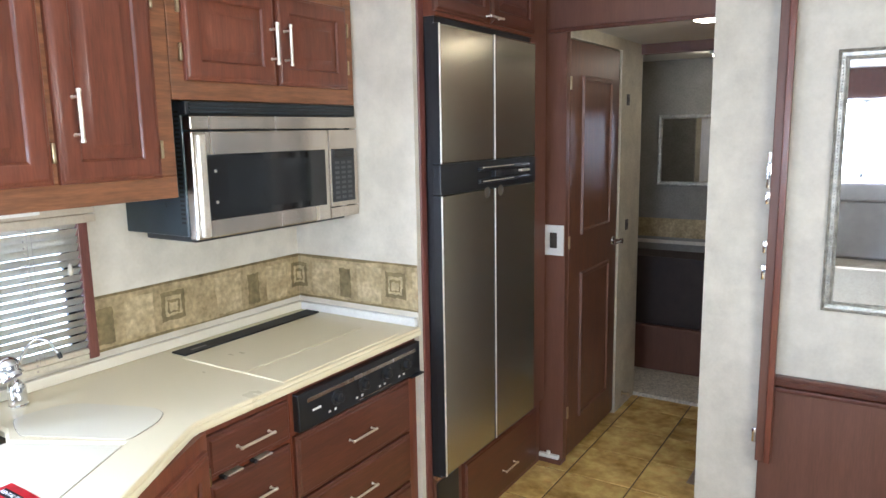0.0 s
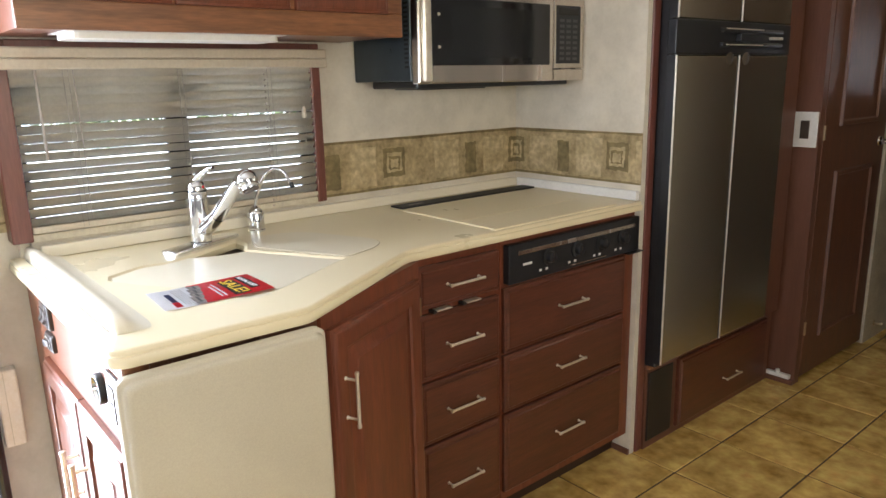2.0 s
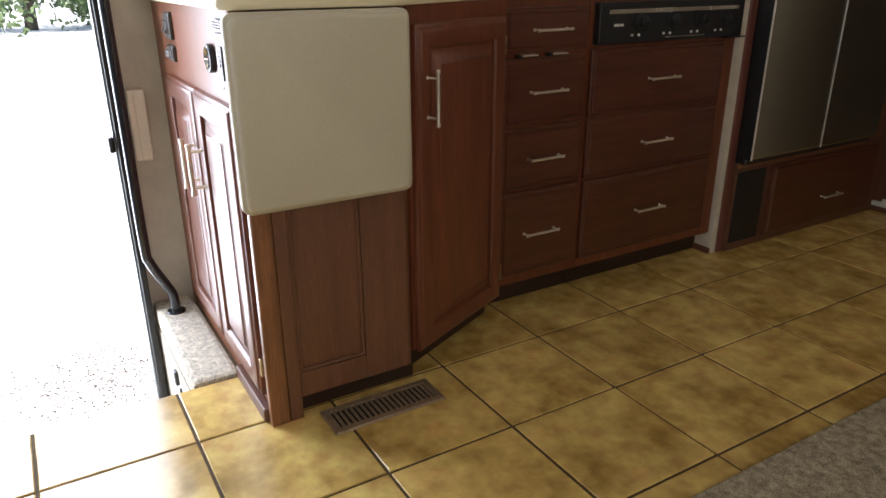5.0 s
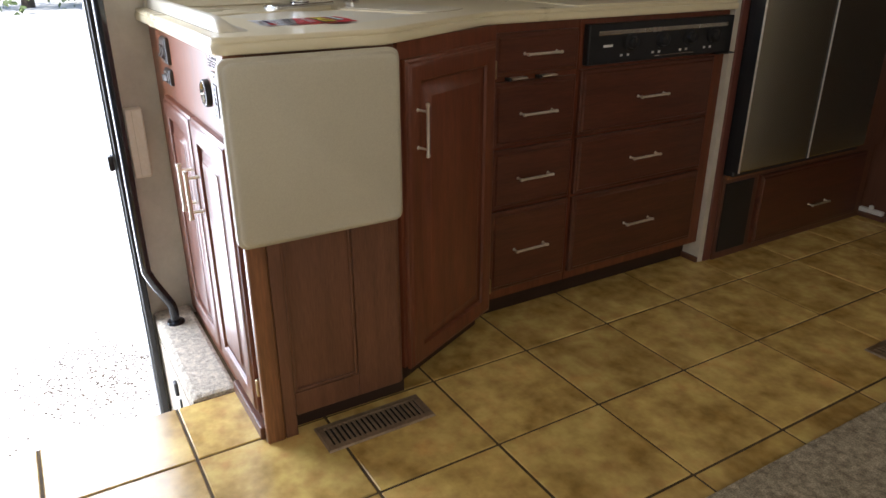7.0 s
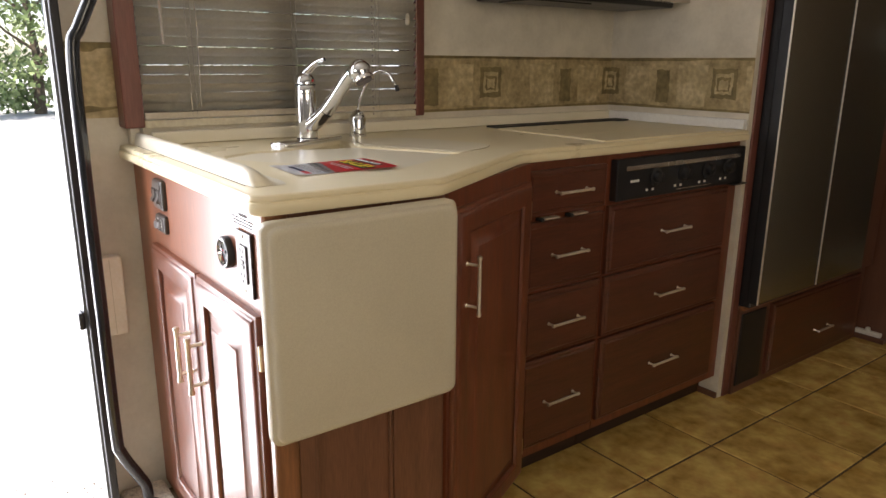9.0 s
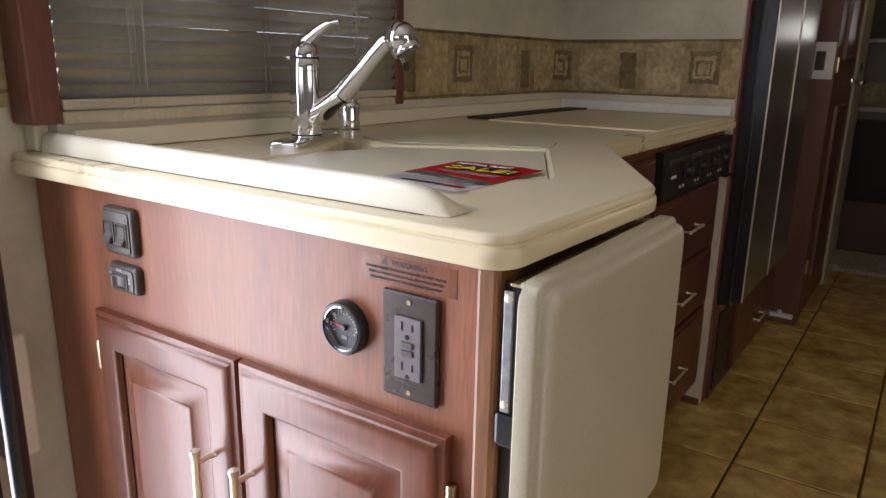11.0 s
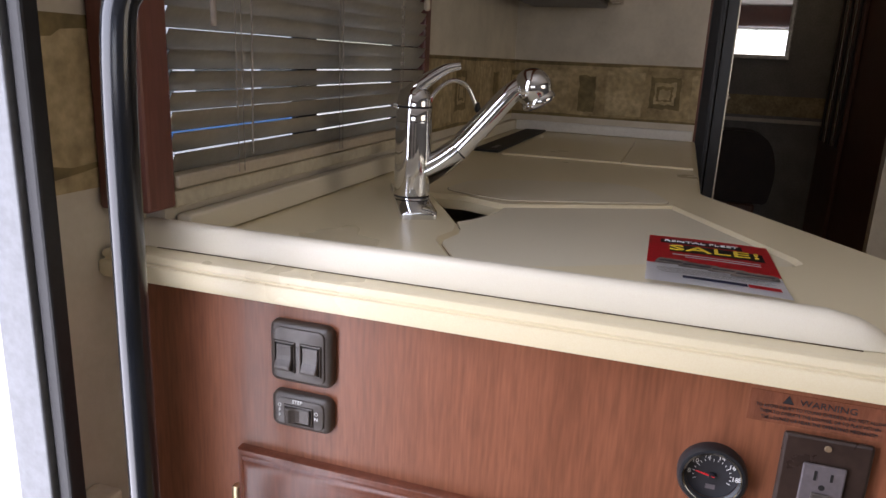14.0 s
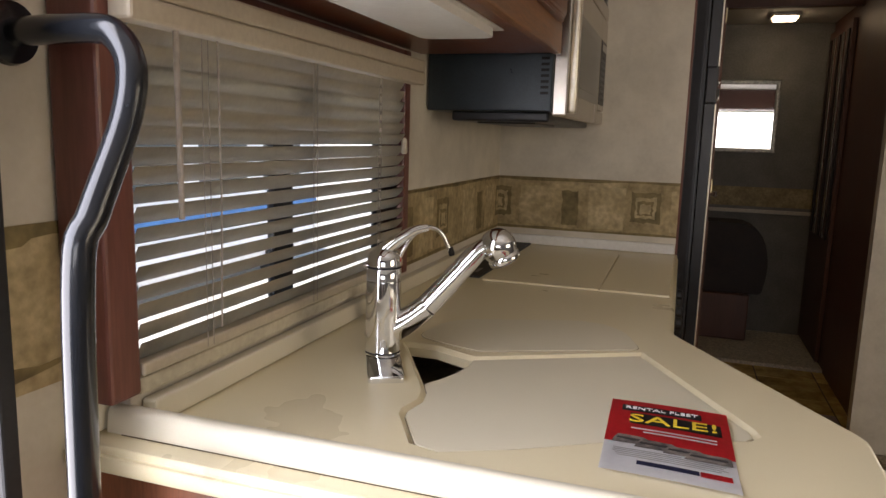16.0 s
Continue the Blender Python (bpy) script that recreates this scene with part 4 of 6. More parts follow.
# ---------------------------------------------------------------- base cabinets
def end_cabinet():
    c = thing("end_cabinet", "cherry veneer end cabinet with two raised-panel doors below the worktop", "cabinet", (-2.85, 0.985, 0))
    pl = Plane((0, 0.985, 0), (1, 0, 0), (0, -1, 0))
    part("face", B((RECESS + 0.006, -2.468, 0.985, 1.003, 0.0, TOP - 0.033)), VENEER, c)
    part("corner_post", B((-2.468, -2.444, 0.975, 1.02, 0.0, TOP - 0.033), bevel=0.005), GOLDEN, c)
    door(pl, -3.130, -2.815, 0.06, 0.721, c, (-2.859, 0.535), -3.135, k=0.9)
    door(pl, -2.809, -2.496, 0.06, 0.721, c, (-2.784, 0.535), -2.491, k=0.9)
    part("base_trim", B((-2.71, -2.47, 0.966, 0.984, 0.0, 0.035), bevel=0.004), MAHOGANY, c)
    # side towards the aisle, behind the hanging board
    side = Plane((-2.447, 0, 0), (0, 1, 0), (1, 0, 0))
    part("stile", slab(side, 1.0205, 1.0515, 0.0, TOP - 0.034, -0.018, 0.0, 0.002), SIDEWOOD, c)
    part("stile", slab(side, 1.218, 1.330, 0.055, TOP - 0.034, -0.018, 0.0, 0.002), SIDEWOOD, c)
    part("bottom_rail", slab(side, 1.052, 1.2175, 0.055, 0.117, -0.018, -0.0005, 0.002), SIDEWOOD, c)
    part("side_panel", slab(side, 1.052, 1.2175, 0.1175, TOP - 0.034, -0.018, -0.010), SIDEWOOD, c)
    part("bead", slab(side, 1.052, 1.060, 0.1175, TOP - 0.034, -0.010, -0.003, 0.003), SIDEWOOD, c)
    part("bead", slab(side, 1.2095, 1.2175, 0.1175, TOP - 0.034, -0.010, -0.003, 0.003), SIDEWOOD, c)
    part("rounded_post", lathe([(0.022, 0.055), (0.022, TOP - 0.033)], (-2.470, 1.325, 0), n=20), SIDEWOOD, c, smooth=True)
    part("bead", slab(side, 1.0605, 1.209, 0.1175, 0.1255, -0.010, -0.003, 0.003), SIDEWOOD, c)
    part("toe_kick", B((-2.50, -2.482, 1.02, 1.36, 0.0, 0.075)), TOE_SHADED, c)
    part("back_fill", B((-2.49, -2.47, 1.022, 1.32, 0.0755, TOP - 0.036)), VOID, c)
    return c


def corner_cabinet():
    c = thing("corner_cabinet", "cherry angled cabinet with one tall raised-panel door", "cabinet", (-2.6, 1.56, 0))
    p, q = Vector((-2.458, 1.352, 0)), Vector((-2.643, 1.742, 0))
    u = (q - p).normalized()
    pl = Plane(p, u, (u.y, -u.x, 0))
    L = (q - p).length
    part("face", slab(pl, 0, L, 0.085, TOP - 0.033, -0.018, 0), CHERRY, c)
    door(pl, 0.012, L - 0.02, 0.078, 0.868, c, (0.048, 0.709), L - 0.015)
    part("toe_kick", slab(pl, 0.0, L, 0.0, 0.085, -0.065, -0.05), TOE_SHADED, c)
    return c


def drawer_cabinet(name, label, y0, y1, fronts, side_panel=False):
    c = thing(name, label, "cabinet", (-2.7, (y0 + y1) / 2, 0), "galley drawer cabinets")
    pl = Plane((-2.675, 0, 0), (0, 1, 0), (1, 0, 0))
    part("body", B((-3.2, -2.675, y0, y1, 0.08, TOP - 0.033)), CHERRY, c)
    part("toe_kick", B((-2.75, -2.73, y0, y1, 0, 0.08)), TOE_SHADED, c)
    for a, b, w0, w1, h in fronts:
        drawer(pl, a, b, w0, w1, c, h)
    return c, pl


end_cabinet()
corner_cabinet()
c1, pl1 = drawer_cabinet("drawer_cabinet", "narrow cherry drawer cabinet with four drawers", 1.738, 2.056,
                         [(1.752, 2.043, 0.767, 0.882, 1.903), (1.752, 2.043, 0.568, 0.751, 1.898), (1.752, 2.043, 0.380, 0.558, 1.897), (1.752, 2.043, 0.114, 0.371, 1.893)])
for y in (1.828, 1.933):
    pull = part("pull_out_rail", B((-2.674, -2.650, y - 0.020, y + 0.032, 0.7565, 0.7615), bevel=0.002), NICKEL, c1, "small metal pull of a slide-out board")
    part("latch", B((-2.674, -2.650, y - 0.034, y - 0.024, 0.7535, 0.7625), bevel=0.002), RUBBER, pull)
c2, pl2 = drawer_cabinet("drawer_cabinet", "wide cherry drawer cabinet with three drawers below the hob panel", 2.058, 2.696,
                         [(2.064, 2.636, 0.566, 0.762, 2.352), (2.064, 2.636, 0.378, 0.557, 2.347), (2.064, 2.636, 0.112, 0.368, 2.347)])


def hob_panel():
    c = thing("hob_control_panel", "black hob control panel with four knobs and a metal strip", "control panel", (-2.655, 2.38, 0.83))
    part("fascia", B((-2.674, -2.648, 2.070, 2.69, 0.774, 0.890), bevel=0.004), BLACK, c)
    part("metal_strip", B((-2.649, -2.645, 2.104, 2.66, 0.857, 0.870), bevel=0.0015), STEEL, c)
    part("lip", B((-2.674, -2.635, 2.62, 2.70, 0.770, 0.7735), bevel=0.001), BLACK, c)
    part("metal_line", B((-2.6482, -2.6470, 2.338, 2.511, 0.784, 0.7865)), STEEL, c)
    for y in (2.235, 2.365, 2.485, 2.595):
        k = part("knob", lathe([(0.026, 0), (0.026, 0.004), (0.018, 0.007), (0.016, 0.02), (0.013, 0.022)], (-2.648, y, 0.832), (1, 0, 0), 20), BLACK, c, smooth=True)
        part("pointer", B((-2.6262, -2.6252, y - 0.0015, y + 0.0015, 0.834, 0.845)), BROWNPL, k)
        for s in (-0.035, -0.008):
            part("mark", B((-2.6482, -2.6472, y + s - 0.005, y + s + 0.005, 0.793, 0.800)), WHITEPL, c)
    part("brand_shape", B((-2.6482, -2.6472, 2.126, 2.163, 0.823, 0.830)), WHITEPL, c)


hob_panel()


def hanging_board():
    b = thing("folding_worktop_flap", "cream folding worktop flap hanging down beside the end cabinet", "worktop flap", (-2.405, 1.14, 0.72))
    pts = round_poly([(0.951, 0.527), (1.325, 0.527), (1.325, 0.905), (0.951, 0.905)], [0.022] * 4, 6)
    bm = bmesh.new()
    prof = [(0.004, -2.413), (0.0, -2.410), (0.0, -2.396), (0.0015, -2.3935), (0.0055, -2.392), (0.0068, -2.390), (0.0070, -2.386), (0.0085, -2.3825), (0.012, -2.3800), (0.017, -2.379)]
    cy, cz = 1.138, 0.716
    loops = []
    for d, x in prof:
        loops.append([bm.verts.new((x, cy + (y - cy) * (1 - d / 0.189), cz + (z - cz) * (1 - d / 0.185))) for y, z in pts])
    n = len(pts)
    for a, c in zip(loops, loops[1:]):
        for i in range(n):
            bm.faces.new((a[i], a[(i + 1) % n], c[(i + 1) % n], c[i]))
    bm.faces.new(loops[0][::-1])
    bm.faces.new(loops[-1])
    part("board", bm, BOARD, b, smooth=True)
    hinge = part("piano_hinge", B((-2.4265, -2.4085, 0.966, 1.310, 0.8955, 0.8985), bevel=0.0008), BRASS, b, "long brass piano hinge with small screws")
    for i in range(18):
        part("screw", lathe([(0.0022, 0), (0.0016, 0.0009)], (-2.4165, 0.976 + i * 0.019, 0.8985), (0, 0, 1), 8), VOID, hinge)
    part("knuckle", tube([(-2.4120, 0.962, 0.8995), (-2.4120, 0.978, 0.8995)], 0.0032, 10), NICKEL, hinge, smooth=True)
    arm = part("support_arm", B((-2.4370, -2.4275, 0.9735, 0.9765, 0.770, 0.888), bevel=0.001), GALV, b, "grey steel folding support arm")
    for z in (0.881, 0.778):
        part("rivet", lathe([(0.0042, 0), (0.0036, 0.0014), (0.0015, 0.002)], (-2.4322, 0.9735, z), (0, -1, 0), 12), NICKEL, arm, smooth=True)
    part("bracket", B((-2.4435, -2.4200, 0.986, 0.990, 0.60, 0.892), bevel=0.001), BLACK, b, "black steel bracket plate")
    part("pivot_block", B((-2.4420, -2.4180, 0.9715, 0.9775, 0.735, 0.769), bevel=0.004), BLACK, b)
    part("stay", tube([(-2.4155, 0.975, 0.885), (-2.419, 0.975, 0.80), (-2.417, 0.975, 0.70)], 0.0022, 8), BLACK, b, smooth=True)


hanging_board()


# ---------------------------------------------------------------- fittings on the end panel
def switch_plate(name, label, x0, x1, z0, z1, rockers, sideways):
    s = thing(name, label, "switch", ((x0 + x1) / 2, 0.985, z0), "brown switches")
    pl = Plane((0, 0.985, 0), (1, 0, 0), (0, -1, 0))
    part("plate", round_slab(pl, x0, x1, z0, z1, 0.009, 0.0002, 0.0105, 0.006), BROWNPL, s, smooth=True)
    part("inner_plate", round_slab(pl, x0 + 0.0075, x1 - 0.0075, z0 + 0.0055, z1 - 0.0055, 0.007, 0.0100, 0.0125, 0.0012), BROWNPL2, s, smooth=True)
    for u, w in rockers:
        a, b = (0.0094, 0.0138)
        # sideways rockers lie on their side
        def at(e, k, d):
            return pl(u + e * a, w + k * b, d) if not sideways else pl(u + k * b, w + e * a * 0.9, d)
        bm = bmesh.new()
        quad = [bm.verts.new(at(e, k, 0.0128)) for e, k in ((-1.12, -1.1), (1.12, -1.1), (1.12, 1.1), (-1.12, 1.1))]
        bm.faces.new(quad)
        part("rocker_slot", bm, VOID, s)
        ring = bmesh.new()
        loops = [[ring.verts.new(at(e * f, k2 * g, d)) for e, k2 in ((-1, -1), (1, -1), (1, 1), (-1, 1))] for f, g, d in ((1.34, 1.26, 0.0122), (1.30, 1.23, 0.0142), (1.16, 1.13, 0.0146), (1.12, 1.10, 0.0128))]
        for p, q in zip(loops, loops[1:]):
            for i in range(4):
                ring.faces.new((p[i], p[(i + 1) % 4], q[(i + 1) % 4], q[i]))
        part("rocker_frame", ring, BROWNPL, s)
        bm = bmesh.new()
        prof = [(-1, 0.0129), (-1, 0.0178), (-0.93, 0.0196), (-0.8, 0.0203), (-0.62, 0.0198), (-0.45, 0.0180), (-0.2, 0.0160), (0.15, 0.0148), (0.6, 0.0146), (0.92, 0.0150), (1, 0.0142), (1, 0.0129)]
        lines = [[bm.verts.new(at(e, k, d)) for e in (-1, -0.86, 0.86, 1)] for k, d in prof]
        for line, (k, d) in zip(lines, prof):
            for v in (line[0], line[3]):
                v.co += pl.n * (-min(0.0012, d - 0.0128))
        for p, q in zip(lines, lines[1:]):
            for i in range(3):
                bm.faces.new((p[i], p[i + 1], q[i + 1], q[i]))
        for side in (0, 3):
            bm.faces.new([line[side] for line in lines])
        part("rocker", bm, BROWNPL2, s)
    return s


def on_panel(x, z, d):
    """Pose for lettering that lies on the end panel."""
    return Matrix.Translation((x, 0.985 - d, z)) @ pose(0, 0, 0, 90, 0, 0)


switch_plate("double_switch", "brown double rocker switch plate on the end panel", -3.086, -3.012, 0.814, 0.883, [(-3.0658, 0.8455), (-3.0352, 0.8455)], False)
sw = switch_plate("step_switch", "brown single rocker switch marked OFF and ON", -3.085, -3.013, 0.760, 0.802, [(-3.0500, 0.7790)], True)
words("lettering", "STEP", 0.006, on_panel(-3.0515, 0.7940, 0.0128), WHITEPL, sw, 0.0002)
for i, ch in enumerate("OFF"):
    words("lettering", ch, 0.006, on_panel(-3.0730, 0.7875 - 0.006 * i, 0.0128), WHITEPL, sw, 0.0002)
for i, ch in enumerate("ON"):
    words("lettering", ch, 0.006, on_panel(-3.0290, 0.7845 - 0.006 * i, 0.0128), WHITEPL, sw, 0.0002)


def gauge():
    g = thing("voltage_gauge", "round black voltage gauge with chrome ring and red needle", "gauge", (-2.634, 0.985, 0.805))
    c = Vector((-2.634, 0.985, 0.805))
    out = (0, -1, 0)
    part("bezel", lathe([(0.030, 0.0003), (0.030, 0.010), (0.028, 0.013), (0.0255, 0.0135), (0.0255, 0.008)], c, out, 40, caps=False), BLACK, g, smooth=True)
    part("chrome_ring", lathe([(0.0252, 0.006), (0.0252, 0.0125), (0.0238, 0.0128), (0.0225, 0.007)], c, out, 40, caps=False), CHROME, g, smooth=True)
    dial = part("dial", lathe([(0.0225, 0.0005), (0.0225, 0.006)], c, out, 40), INK, g)
    for i in range(17):
        a = radians(200 - 220 * i / 16)
        r0 = 0.0150 if i % 4 else 0.0138
        p, q = [c + Vector((r * math.cos(a), -0.0066, r * math.sin(a))) for r in (r0, 0.0168)]
        part("tick", tube([p, q], 0.0003, 4), WHITEPL, dial)
    for i, tx in enumerate(("8", "10", "12", "14", "16", "18")):
        a = radians(178 - 178 * i / 5)
        words("numeral", tx, 0.0062, on_panel(c.x + 0.0195 * math.cos(a), c.z + 0.0195 * math.sin(a), 0.0066), WHITEPL, dial, 0.0002)
    part("needle", tube([c + Vector((0.002, -0.0085, 0.0)), c + Vector((-0.0145, -0.0085, 0.003))], [0.0012, 0.0004], 6), RED, g)
    part("hub", lathe([(0.0035, 0.0062), (0.003, 0.0095)], c, out, 14), BLACK, g, smooth=True)
    part("battery_sign", B((c.x - 0.004, c.x + 0.004, 0.985 - 0.0068, 0.985 - 0.0062, c.z - 0.0135, c.z - 0.009)), GREYPL, dial)


def outlet():
    o = thing("power_outlet", "taupe double safety power outlet in a brown cover plate", "power outlet", (-2.549, 0.985, 0.749))
    pl = Plane((0, 0.985, 0), (1, 0, 0), (0, -1, 0))
    x0, x1, z0, z1 = -2.582, -2.512, 0.745, 0.8605
    part("cover_plate", slab(pl, x0, x1, z0, z1, 0.0002, 0.006, 0.003), OUTLETPL, o)
    cx, cz = (x0 + x1) / 2, (z0 + z1) / 2
    face = part("socket_face", slab(pl, cx - 0.0168, cx + 0.0168, cz - 0.0335, cz + 0.0335, 0.006, 0.009, 0.0012), GREYPL, o)
    for s in (-1, 1):
        zc = cz + s * 0.0215
        for dx, h in ((-0.0064, 0.0045), (0.0064, 0.0036)):
            part("slot", slab(pl, cx + dx - 0.0011, cx + dx + 0.0011, zc + 0.002 - h, zc + 0.002 + h, 0.0085, 0.0094), VOID, face)
        part("earth_hole", lathe([(0.0026, 0.0), (0.0026, 0.0008)], pl(cx, zc - 0.0085, 0.0087), (0, -1, 0), 12), VOID, face)
        part("test_button", slab(pl, cx - 0.0075, cx + 0.0075, cz + s * 0.0045 - 0.0032, cz + s * 0.0045 + 0.0032, 0.009, 0.0108, 0.0008), BROWNPL2, face)
    for z in (z0 + 0.009, z1 - 0.009):
        part("screw", lathe([(0.0030, 0.006), (0.0026, 0.0072)], (cx, 0.985, z), (0, -1, 0), 14), VENT, o, smooth=True)


def warning_label():
    w = thing("warning_label", "clear plastic warning sticker with black print on the end panel", "label", (-2.557, 0.985, 0.885))
    part("film", B((-2.613, -2.494, 0.9846, 0.985, 0.864, 0.893)), mat("clear_sticker", (0.235, 0.088, 0.05), 0.22, var=0.15, scale=5, stretch=(7, 7, 1), coat=0.5), w)
    words("lettering", "WARNING", 0.0083, on_panel(-2.5515, 0.8862, 0.0007), INK, w, 0.0002, squeeze=1.1)
    bm = bmesh.new()
    v = [bm.verts.new((-2.5825 + dx, 0.9842, 0.8835 + dz)) for dx, dz in ((-0.0045, 0), (0.0045, 0), (0, 0.008))]
    bm.faces.new(v)
    part("triangle_sign", bm, INK, w)
    for i, tx in enumerate(("TO AVOID INJURY TO YOUNG CHILDREN, DO NOT ALLOW", "THEM TO OPERATE THE LOUNGE, OR TO PLAY WITHIN", "THE LOUNGE OR NEAR THE OPERATING MECHANISM")):
        words("lettering", tx, 0.0044, on_panel(-2.557, 0.8792 - 0.0054 * i, 0.0007), INK, w, 0.0002, squeeze=0.84)


gauge()
outlet()
warning_label()


# ---------------------------------------------------------------- upper cabinets and microwave
def upper_cabinet():
    c = thing("wall_cabinet", "cherry wall cabinet with three raised-panel doors above the window", "wall cabinet", (-3.07, 1.4, 1.465), "wall cabinets")
    part("body", B((XW + 0.002, -2.935, 0.99, 1.922, 1.467, CEILING - 0.002)), CHERRY, c)
    pl = Plane((-2.917, 0, 0), (0, 1, 0), (1, 0, 0))
    part("face_frame", B((-2.935, -2.917, 0.985, 1.925, 1.464, 1.525), (-2.935, -2.917, 1.86, 1.925, 1.525, 2.2), (-2.935, -2.917, 0.985, 1.86, 2.03, CEILING - 0.003), (-2.935, -2.917, 0.985, 1.86, 1.525, 2.03), bevel=0.003), GOLDEN_H, c)
    door(pl, 1.008, 1.292, 1.522, 2.06, c, (1.266, 1.683), 1.003, k=0.85)
    door(pl, 1.300, 1.578, 1.522, 2.06, c, (1.335, 1.683), 1.585, k=0.85)
    door(pl, 1.594, 1.871, 1.522, 2.06, c, (1.637, 1.683), 1.877, k=0.85)
    return c


def short_cabinet():
    c = thing("wall_cabinet", "short cherry wall cabinet with two doors above the microwave", "wall cabinet", (-3.07, 2.3, 1.716), "wall cabinets")
    part("body", B((XW + 0.002, -2.935, 1.927, 2.697, 1.734, CEILING - 0.002)), CHERRY, c)
    pl = Plane((-2.917, 0, 0), (0, 1, 0), (1, 0, 0))
    part("face_frame", B((-2.935, -2.917, 1.927, 2.697, 1.730, 1.786), (-2.935, -2.917, 1.927, 1.985, 1.78, 2.2), (-2.935, -2.917, 2.65, 2.697, 1.78, 2.2), (-2.935, -2.917, 1.985, 2.65, 1.78, CEILING - 0.003), bevel=0.003), GOLDEN_H, c)
    door(pl, 1.970, 2.310, 1.783, 2.06, c, (2.287, 1.905), 1.960, k=0.85)
    door(pl, 2.320, 2.655, 1.783, 2.06, c, (2.345, 1.905), 2.662, k=0.85)


upper_cabinet()
short_cabinet()


def under_lamp():
    l = thing("under_cabinet_lamp", "white fluorescent lamp diffuser, unlit, under the wall cabinet", "lamp", (-3.02, 1.3, 1.44))
    pts = round_poly([(-3.10, 1.09), (-2.97, 1.09), (-2.97, 1.58), (-3.10, 1.58)], [0.03] * 4)
    part("diffuser", prism(pts, 1.451, 1.4655), DIFFUSER, l)
    part("base", B((-3.11, -2.96, 1.08, 1.59, 1.4645, 1.4668)), WHITEPL, l)


under_lamp()


def microwave():
    m = thing("microwave", "stainless over-counter microwave with dark glass door and black case", "microwave", (-3.05, 2.31, 1.315))
    x0, xf, y0, y1, z0, z1 = XW + 0.004, -2.940, 1.966, 2.694, 1.333, 1.728
    part("case", B((x0, xf, y0, y1, z0 + 0.012, z1), bevel=0.004), NAVY, m)
    part("base_pan", B((x0 + 0.05, xf - 0.01, y0 + 0.03, y1 - 0.03, z0 - 0.010, z0 + 0.014), bevel=0.006), BLACK, m)
    part("grease_filter", B((x0 + 0.10, xf - 0.05, y0 + 0.08, y0 + 0.34, z0 - 0.014, z0 - 0.009), bevel=0.002), BLACK, m)
    for i in range(26):
        z = z0 + 0.05 + i * 0.0125
        part("side_louvre", B((xf - 0.026, xf - 0.008, y0 - 0.0012, y0 + 0.001, z, z + 0.006)), VOID, m)
    front = Plane((xf, 0, 0), (0, 1, 0), (1, 0, 0))
    part("top_vent", slab(front, y0 - 0.002, y1, 1.690, z1, -0.002, 0.026, 0.003), BLACK, m)
    for i in range(3):
        part("vent_slat", slab(front, y0 + 0.01, y1 - 0.01, 1.695 + i * 0.011, 1.700 + i * 0.011, 0.025, 0.030, 0.001), NAVY, m)
    part("top_band", slab(front, y0 + 0.004, y1, 1.648, 1.688, 0.0, 0.034, 0.004), STEEL, m)
    dr = part("door", slab(front, y0 + 0.004, 2.536, 1.337, 1.644, 0.0, 0.034, 0.004), STEEL, m, "stainless door with dark window")
    part("window", slab(front, 2.006, 2.518, 1.388, 1.578, 0.030, 0.0355, 0.002), DARKGLASS, dr)
    part("window_mesh", slab(front, 2.090, 2.443, 1.410, 1.556, 0.0355, 0.0362), mat("door_mesh", (0.014, 0.015, 0.016), 0.13, var=0.1, scale=300), dr)
    part("handle", slab(front, y0 + 0.012, y0 + 0.042, 1.343, 1.638, 0.034, 0.052, 0.007, 3), NICKEL, dr, smooth=True)
    for z in (1.44, 1.53):
        part("screw", lathe([(0.005, 0), (0.004, 0.003)], (xf + 0.0355, 2.045, z), (1, 0, 0), 12), NICKEL, dr, smooth=True)
    part("right_bezel", slab(front, 2.538, y1, 1.376, 1.644, 0.0, 0.034, 0.004), STEEL, m)
    part("lower_bezel", slab(front, 2.538, y1, 1.337, 1.374, 0.0, 0.033, 0.004), STEEL, m)
    kp = part("key_panel", slab(front, 2.549, 2.672, 1.392, 1.578, 0.032, 0.0355, 0.002), BLACK, m)
    part("display", slab(front, 2.562, 2.660, 1.548, 1.570, 0.0355, 0.0362), DARKGLASS, kp)
    for r in range(8):
        for k in range(3):
            u, w = 2.566 + k * 0.033, 1.403 + r * 0.0175
            part("key", slab(front, u, u + 0.022, w, w + 0.009, 0.0355, 0.0363), mat("key_grey", (0.075, 0.077, 0.08), 0.5) if (r + k) == 0 else bpy.data.materials["key_grey"], kp)


microwave()


